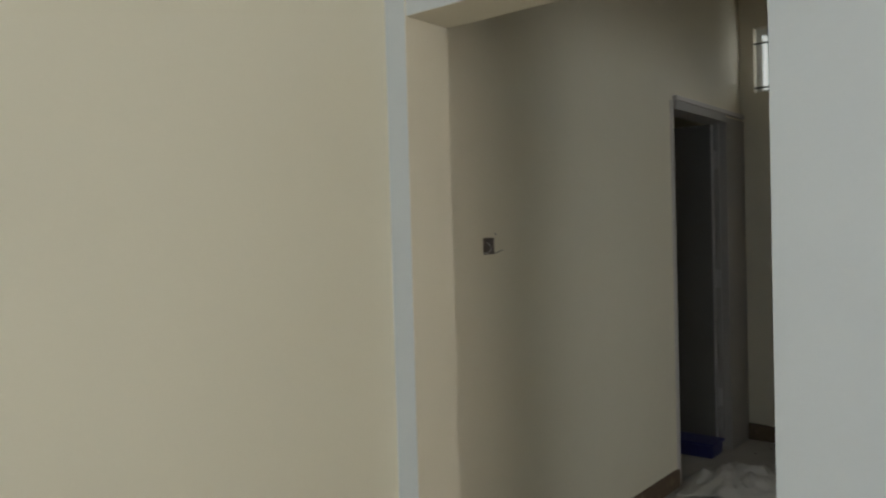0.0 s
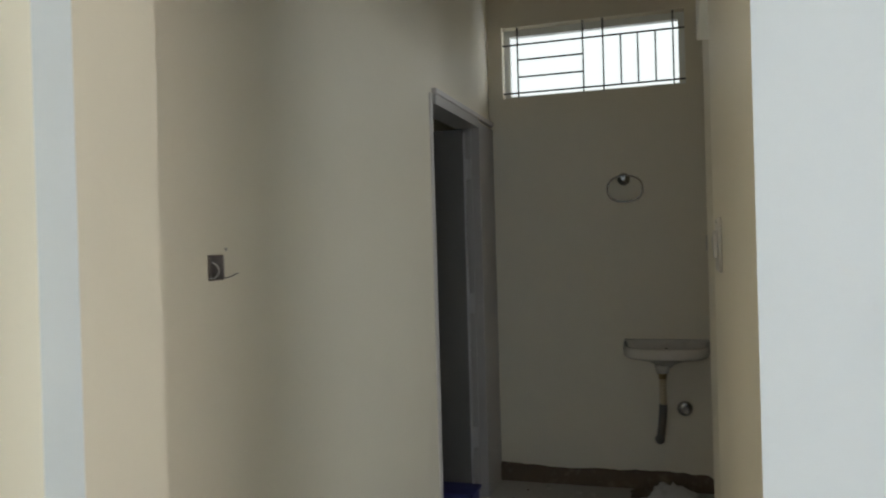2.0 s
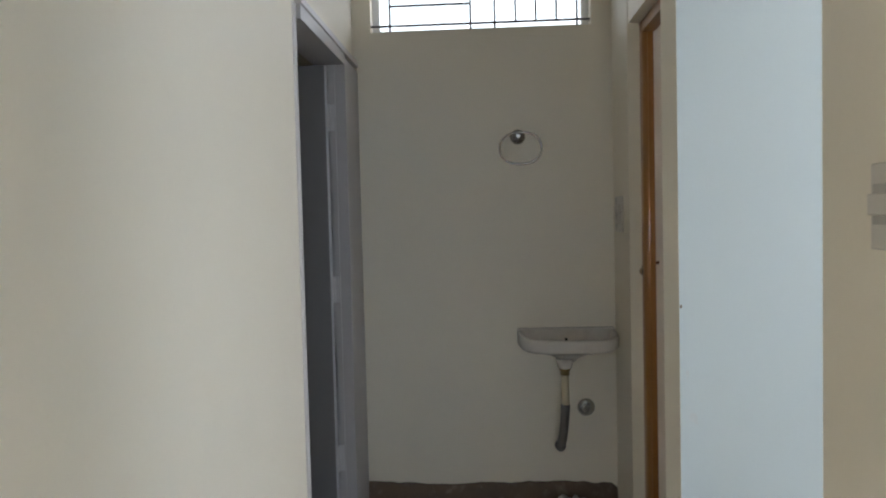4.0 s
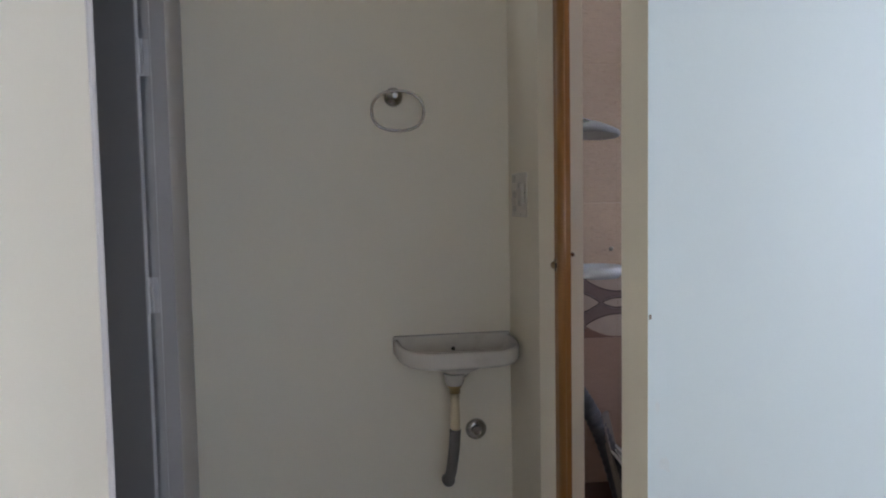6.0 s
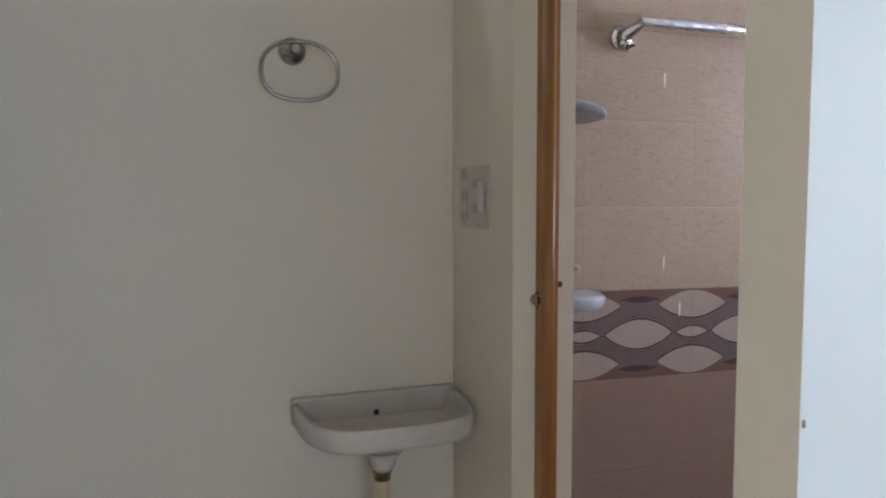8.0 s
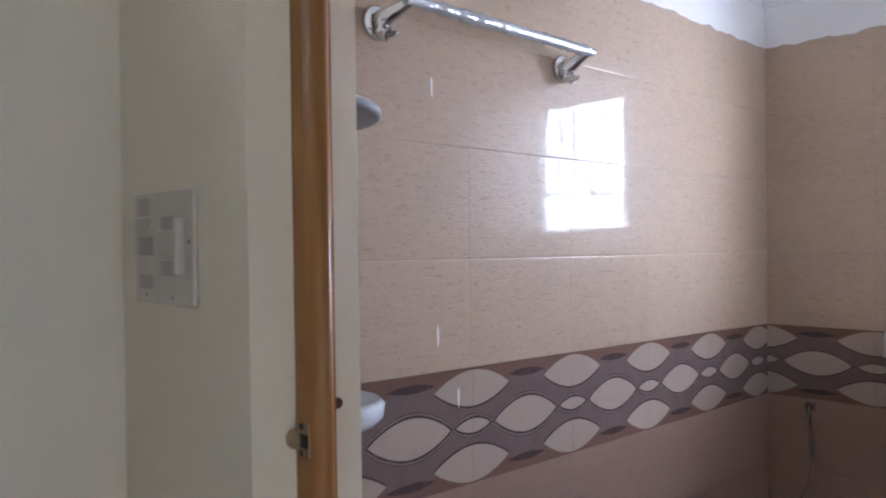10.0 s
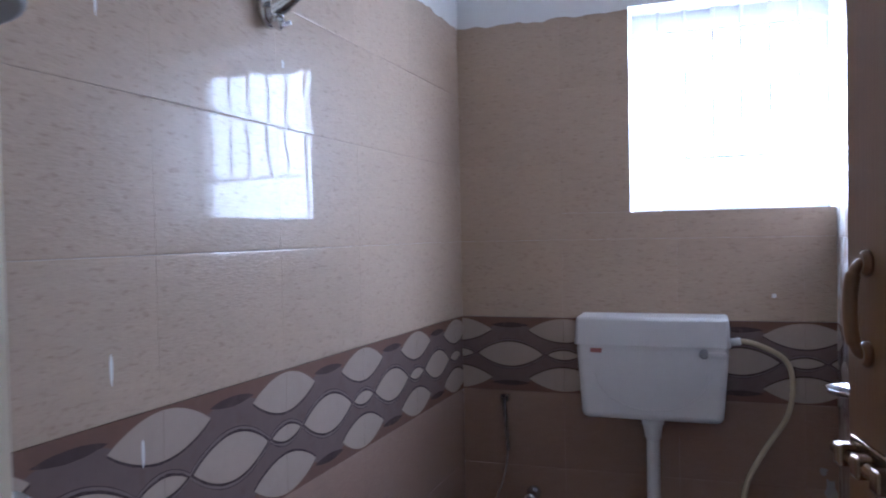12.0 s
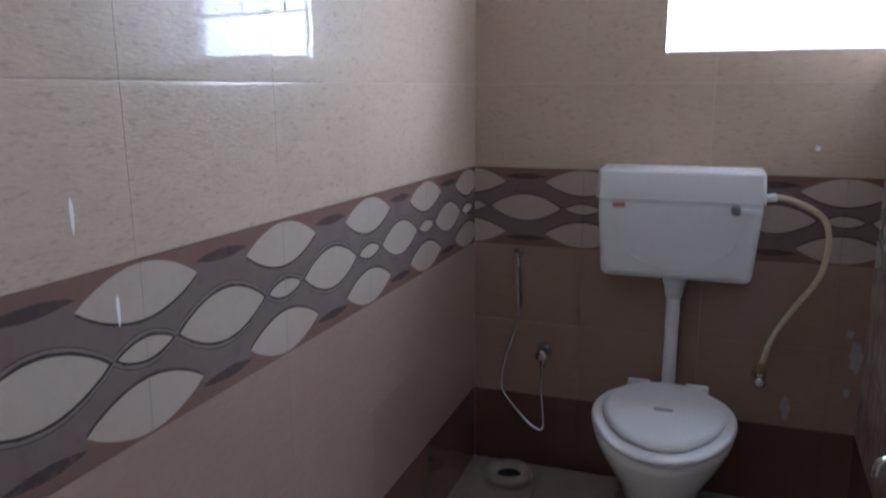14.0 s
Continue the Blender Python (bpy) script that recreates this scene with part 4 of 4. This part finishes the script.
# floor trap
dr = thing("floor_trap", "round floor trap with a raised rim", "drain", (2.66, -0.07, ZF))
bm = bmesh.new()
lathe(bm, [(0.095, 0.001), (0.09, 0.03), (0.065, 0.036), (0.052, 0.02), (0.05, 0.006)], (2.66, -0.07, ZF), "z", 24)
wpart("rim", bm, FLOORTILE, dr)
bm = bmesh.new()
lathe(bm, [(0.049, 0.007), (0.049, 0.009)], (2.66, -0.07, ZF), "z", 20)
wpart("hole", bm, DARK, dr)

# bathroom window grille
bw = tagged(new("window_2"), "bright bathroom window with a thin white grille", "window", kind="structure")
xg = 2.93
bm = bmesh.new()
for b in ((BY0, BY0 + 0.03, BZ0, BZ1), (BY1 - 0.03, BY1, BZ0, BZ1), (BY0 + 0.03, BY1 - 0.03, BZ1 - 0.07, BZ1), (BY0 + 0.03, BY1 - 0.03, BZ0, BZ0 + 0.02)):
    box(bm, xg + 0.02, xg + 0.06, b[0], b[1], b[2], b[3])
part("window_frame", bm, WHITEIRON, bw)
for k in range(1, 7):
    y = BY0 + (BY1 - BY0) * k / 7
    bar(bw, (xg, y, 1.655 if k < 6 else BZ0 + 0.001), (xg, y, BZ1 - 0.001), 0.0074, WHITEIRON)
for z in (1.655, 2.150):
    bar(bw, (xg - 0.006, BY0 + 0.001, z), (xg - 0.006, BY1 - 0.001, z), 0.0074, WHITEIRON)

# white grout dabs on the shower wall
for x, z, hh in ((0.805, 1.787, 0.05), (0.815, 1.17, 0.055), (0.885, 1.008, 0.052), (1.40, 1.80, 0.02)):
    t = thing("grout_dab", "thin white grout dab on the tile", "stain", (x, YB, z))
    bm = bmesh.new()
    prof = [(0.0005, -hh / 2), (0.003, -hh / 4), (0.004, hh / 6), (0.0035, hh / 3), (0.0005, hh / 2)]
    L1 = [bm.verts.new((-a, -0.0012, b)) for a, b in prof]
    R1 = [bm.verts.new((a, -0.0012, b)) for a, b in prof]
    for s in range(len(prof) - 1):
        bm.faces.new((L1[s], R1[s], R1[s + 1], L1[s + 1]))
    part("dab", bm, CHALK, t)
PATCH = material("old plaster", (0.36, 0.325, 0.30), 0.85, vary=0.15, scale=25, bump=0.3)
for y, z, s in ((-1.055, 0.20, 0.055), (-1.262, 0.42, 0.075), (-1.08, 1.13, 0.010), (-1.237, 0.50, 0.016), (-1.244, 0.285, 0.018)):
    t = thing("plaster_patch", "chipped white patch on the tiles", "stain", (XC, y, z))
    bm = bmesh.new()
    rng = random.Random(int(z * 100))
    ring_ = [bm.verts.new((-0.0015, (0.35 if s > 0.03 else 1) * s * (0.5 + 0.6 * rng.random()) * math.cos(a), s * (0.6 + 0.5 * rng.random()) * math.sin(a)))
             for a in [k * math.tau / 14 for k in range(14)]]
    bm.faces.new(ring_)
    part("patch", bm, CHALK if z > 1 else PATCH, t)


# ragged edge of the white plaster above the tiles
def plaster_edge(name, a, b, n, inward):
    q = bmesh.new()
    a, b, w = Vector(a), Vector(b), Vector(inward)
    rows = []
    for i in range(n + 1):
        p = a + (b - a) * i / n
        dip = 0.010 + 0.014 * noise.noise(Vector((i * 0.31, 2.0, a.x))) + 0.006 * noise.noise(Vector((i * 1.3, 5.0, a.y)))
        rows.append([q.verts.new(p + w * d + Vector((0, 0, z))) for d, z in ((0.003, -dip), (0.005, 0.02), (0.002, 0.16), (-0.011, 0.17), (-0.011, 0.004))])
    for r0, r1 in zip(rows, rows[1:]):
        for i in range(4):
            q.faces.new((r0[i], r1[i], r1[i + 1], r0[i + 1])).smooth = True
    setting(name, q, WHITE, "ragged edge of white plaster over the tiles", "plaster")


plaster_edge("trim", (0.152, YB, 2.225), (XC - 0.004, YB, 2.225), 130, (0, -1, 0))
plaster_edge("trim", (XC, YB - 0.004, 2.225), (XC, BY1, 2.225), 40, (-1, 0, 0))

# smudges and a chip on the hall wall by its corner
SMUDGE = material("grey smudge", (0.58, 0.625, 0.65), 0.7, vary=0.1, scale=20)
for x, z, w, hgt in ((0.008, 0.90, 0.008, 0.016), (0.026, 0.762, 0.013, 0.021), (0.034, 0.745, 0.006, 0.004)):
    t = thing("smudge", "grey smudge on the white hall wall", "stain", (x, -1.2855 - 0.0399 * (x + 0.015) - 0.0012, z))
    b = bmesh.new()
    rng = random.Random(int(x * 1000))
    b.faces.new([b.verts.new((w * (0.6 + 0.5 * rng.random()) * math.cos(k * math.tau / 12), 0, hgt * (0.6 + 0.5 * rng.random()) * math.sin(k * math.tau / 12))) for k in range(12)])
    part("mark", b, SMUDGE, t)
t = thing("wall_chip", "small dark chip in the wall corner", "stain", (-0.010, -1.2865, 1.112))
b = bmesh.new()
soft_box(b, -0.003, 0.003, -0.0015, 0.0, -0.005, 0.006, 0.0008, 1)
part("chip", b, BOXMETAL, t)


# ---- tiles, course by course ----
TW = 0.436
ROWS = [(-0.18, 0.128), (0.128, 0.432), (0.432, 0.735), (0.735, 1.037), (1.037, 1.345), (1.345, 1.648), (1.648, 1.94), (1.94, 2.225)]
GAP = 0.0006


def slip(z):
    """How far the courses of the shower wall climb towards the door."""
    ks = [(-0.18, 0.0), (0.128, 0.03), (0.735, 0.05), (1.037, 0.05), (1.345, 0.018), (1.648, 0.0), (3.0, 0.0)]
    for (a, u), (b, w) in zip(ks, ks[1:]):
        if a <= z <= b:
            return u + (w - u) * (z - a) / (b - a)
    return 0.0


def course_z(x, z):
    return z + slip(z) * (XC - x) / 2.185


def tile_mesh(corners, thick, m):
    """A tile whose face rolls off softly towards its lower edge and slants back below its upper one: corners (u, v) anticlockwise, face at depth 0."""
    b = bmesh.new()
    c0, c1, c2, c3 = [Vector(c) for c in corners]
    hgt = min((c3 - c0).length, (c2 - c1).length)
    roll = [(0.0, 0.0010), (0.0006, 0.00060), (0.003, 0.00036), (0.010, 0.00017), (0.020, 0.00005), (0.034, 0.0), (0.050, 0.0)]
    slant = [(0.0, 0.0010), (0.0006, 0.00062), (0.003, 0.00037), (0.011, 0.00021), (0.019, 0.00005), (0.023, 0.0), (0.05, 0.0)]
    k = min(1.0, 0.45 * hgt / 0.05)
    rows = [(e * k / hgt, d) for e, d in roll] + [(1 - e * k / hgt, d) for e, d in reversed(slant)]
    grid = []
    for f, d in rows:
        p, q = c0.lerp(c3, f), c1.lerp(c2, f)
        grid.append((b.verts.new((p.x, d, p.y)), b.verts.new((q.x, d, q.y))))
    for lo, hi in zip(grid, grid[1:]):
        b.faces.new((lo[0], lo[1], hi[1], hi[0])).smooth = True
    # edges of the tile, on corners of their own so that the face keeps its flat shading
    for side in (0, 1):
        lip = [b.verts.new(row[side].co) for row in grid]
        deep = [b.verts.new((v.co.x, thick, v.co.z)) for v in lip]
        for i in range(len(lip) - 1):
            b.faces.new((lip[i], lip[i + 1], deep[i + 1], deep[i])[::1 if side == 0 else -1])
    for i, j in ((0, 1), (2, 3)):
        p, q = (c0, c1, c2, c3)[i], (c0, c1, c2, c3)[j]
        b.faces.new([b.verts.new(v) for v in ((p.x, 0.0010, p.y), (p.x, thick, p.y), (q.x, thick, q.y), (q.x, 0.0010, q.y))])
    return mesh_of("tile", b, m, False)


def lens_pts(cu, cv, hl, hh, n=14):
    up = [(cu - hl + 2 * hl * k / n, cv + hh * math.sin(math.pi * k / n) ** 0.85) for k in range(n + 1)]
    lo = [(cu + hl - 2 * hl * k / n, cv - hh * math.sin(math.pi * k / n) ** 0.85) for k in range(1, n)]
    return up + lo


def band_mesh(u0, u1, mats, hgt=0.302):
    """The patterned tile between u0 and u1 of its width (0 is its middle): printed shapes a hair above one another."""
    b = bmesh.new()
    W = TW / 2

    def poly(pts, depth, mi):
        # clip to the tile
        for lim, sgn in ((u0, 1), (u1, -1)):
            out = []
            for i, p in enumerate(pts):
                q = pts[(i + 1) % len(pts)]
                pin, qin = (p[0] - lim) * sgn >= 0, (q[0] - lim) * sgn >= 0
                if pin:
                    out.append(p)
                if pin != qin:
                    t = (lim - p[0]) / (q[0] - p[0])
                    out.append((lim, p[1] + t * (q[1] - p[1])))
            pts = out
            if len(pts) < 3:
                return
        b.faces.new([b.verts.new((u, -depth, v)) for u, v in pts]).material_index = mi

    poly([(u0, 0.001), (u1, 0.001), (u1, hgt - 0.001), (u0, hgt - 0.001)], 0.0, 0)
    sides = [b.verts.new((u, d, v)) for d in (0, 0.011) for u, v in ((u0, 0.001), (u1, 0.001), (u1, hgt - 0.001), (u0, hgt - 0.001))]
    for i in range(4):
        b.faces.new((sides[i], sides[(i + 1) % 4], sides[4 + (i + 1) % 4], sides[4 + i]))
    mid = 0.5 * hgt
    n = 28
    us = [u0 + (u1 - u0) * k / n for k in range(n + 1)]
    wob = lambda u, s: s * (0.098 + 0.028 * math.cos(math.tau * u / TW))
    top = [(u, mid + wob(u, 1)) for u in us]
    bot = [(u, mid + wob(u, -1)) for u in us]
    for k in range(n):
        poly([bot[k], bot[k + 1], top[k + 1], top[k]], 0.0003, 1)
    wander = random.Random(7)

    def frayed(pts, amount):
        return [(u + amount * (wander.random() - 0.5), v + amount * (wander.random() - 0.5)) for u, v in pts]

    # outer lenses: their dark edge shows towards the ribbon only
    for c in (-W, W):
        for sgn in (1, -1):
            poly(frayed(lens_pts(c, mid + sgn * 0.0935, 0.142, 0.0478), 0.0012), 0.0007, 2)
            poly(lens_pts(c, mid + sgn * 0.098, 0.141, 0.0470), 0.0010, 3)
    # knots between them
    for sgn in (1, -1):
        poly(frayed(lens_pts(0, mid + sgn * 0.1178, 0.080, 0.0108), 0.0014), 0.0007, 5)
    # middle chain: a lighter strand round each lens with a faint outer edge
    for cu, hl, hh in ((0, 0.137, 0.050), (-W, 0.068, 0.019), (W, 0.068, 0.019)):
        poly(frayed(lens_pts(cu, mid, hl + 0.0155, hh + 0.0125), 0.0016), 0.0006, 5)
        poly(lens_pts(cu, mid, hl + 0.013, hh + 0.0106), 0.0008, 4)
    for cu, hl, hh in ((0, 0.137, 0.050), (-W, 0.068, 0.019), (W, 0.068, 0.019)):
        poly(frayed(lens_pts(cu, mid, hl + 0.006, hh + 0.0048), 0.0022), 0.0010, 2)
        poly(lens_pts(cu, mid, hl - 0.003, hh - 0.0008), 0.0012, 3)
    return mesh_of("band_tile", b, mats, False)


def clad(parent_label, name, place, u_lo, u_hi, joints, hole=None, slope=False, mats=None):
    """Tiles a wall. place(u, z) gives the matrix for a tile's own origin; hole: (u0, u1, z0) left open above z0."""
    mats = mats or [[BROWN, RIBBON, OUTLINE, LENS, STRAND, KNOT], TILELOW, TILE]
    root = new(name)
    tagged(root, parent_label, "tiles", kind="structure")
    edges = [u_lo] + [j for j in joints if u_lo + 0.02 < j < u_hi - 0.02] + [u_hi]
    for a, c in zip(edges, edges[1:]):
        for r, (z0, z1) in enumerate(ROWS):
            spans = [(a, c, z0, z1)]
            if hole and c > hole[0] + 0.01 and a < hole[1] - 0.01 and z1 > hole[2]:
                spans = []
                if z0 < hole[2] - 0.02:
                    spans.append((a, c, z0, hole[2]))
                zz = max(z0, hole[2])
                if a < hole[0] - 0.01:
                    spans.append((a, hole[0], zz, z1))
                if c > hole[1] + 0.01:
                    spans.append((hole[1], c, zz, z1))
            for p, q, s, t in spans:
                f = course_z if slope else (lambda u, z: z)
                if r == 3:
                    mid = (a + c) / 2
                    full = [j for j in joints]
                    base = min(full, key=lambda j: abs(j + TW / 2 - mid)) + TW / 2
                    key = (round(p - base, 3), round(q - base, 3), mats[1].name)
                    if key not in BAND:
                        BAND[key] = band_mesh(key[0] + GAP / 2, key[1] - GAP / 2, mats[0])
                    ob = new("band_tile", BAND[key])
                    tilt = -math.atan((f(p, s) - f(q, s)) / (q - p))
                    ob.matrix_basis = place(base, f(base, s)) @ Matrix.Rotation(-tilt, 4, "Y")
                else:
                    g, w = GAP / 2, 0.0002
                    cs = [(p + w, f(p, s) + g), (q - w, f(q, s) + g), (q - w, f(q, t) - g), (p + w, f(p, t) - g)]
                    c0 = (p, f(p, s))
                    ob = new("tile", tile_mesh([(u - c0[0], v - c0[1]) for u, v in cs], 0.011, TILEDARK if r == 0 else mats[1] if r < 3 else mats[2]))
                    ob.matrix_basis = place(*c0)
                ob.parent = root
    return root


BAND = {}
# shower wall: u along x; cistern wall: u along -y; hall-side wall: u along -x
clad("glossy beige wall tiles with a patterned band", "tiling_north", lambda u, z: pose(u, YB, z), 0.152, XC,
     [0.935 + TW * k for k in range(-3, 6)], slope=True)
clad("glossy beige wall tiles round the window", "tiling_east", lambda u, z: pose(XC, -u, z, 0, 0, -90), -YB, 1.30,
     [-0.128 + TW * k for k in range(-1, 5)], hole=(-BY1, -BY0, BZ0))
SKEW = math.degrees(math.atan2(0.115, 2.8))
clad("glossy beige wall tiles with cement smears", "tiling_south",
     lambda u, z: Matrix.Translation((2.95, -1.305, 0)) @ pose(0, 0, 0, 0, 0, 180 - SKEW) @ pose(u, -0.013, z), 0.17, 2.78,
     [0.17 + TW * k for k in range(0, 8)], mats=[BAND_S, LOW_S, TILE_S])
bm = bmesh.new()
box(bm, 0.15, 2.80, -1.31, YB + 0.012, -0.4, ZF - 0.012)
setting("floor_bath", bm, GROUT, "mortar bed under the bathroom floor tiles", "floor")
FT = 0.30
root = tagged(new("floor_tiling"), "worn brown bathroom floor tiles", "floor", kind="structure")
ftile = None
for i in range(9):
    for j in range(5):
        x0, y0 = 0.152 + FT * i, YB - FT * (j + 1)
        w, d = min(FT, XC - x0), FT
        if w < 0.02:
            continue
        b = bmesh.new()
        box(b, 0.001, w - 0.001, 0.001, d - 0.001, -0.0115, 0)
        ob = new("tile", mesh_of("floor_tile", b, FLOORTILE))
        ob.location = (x0, y0, ZF)
        ob.parent = root
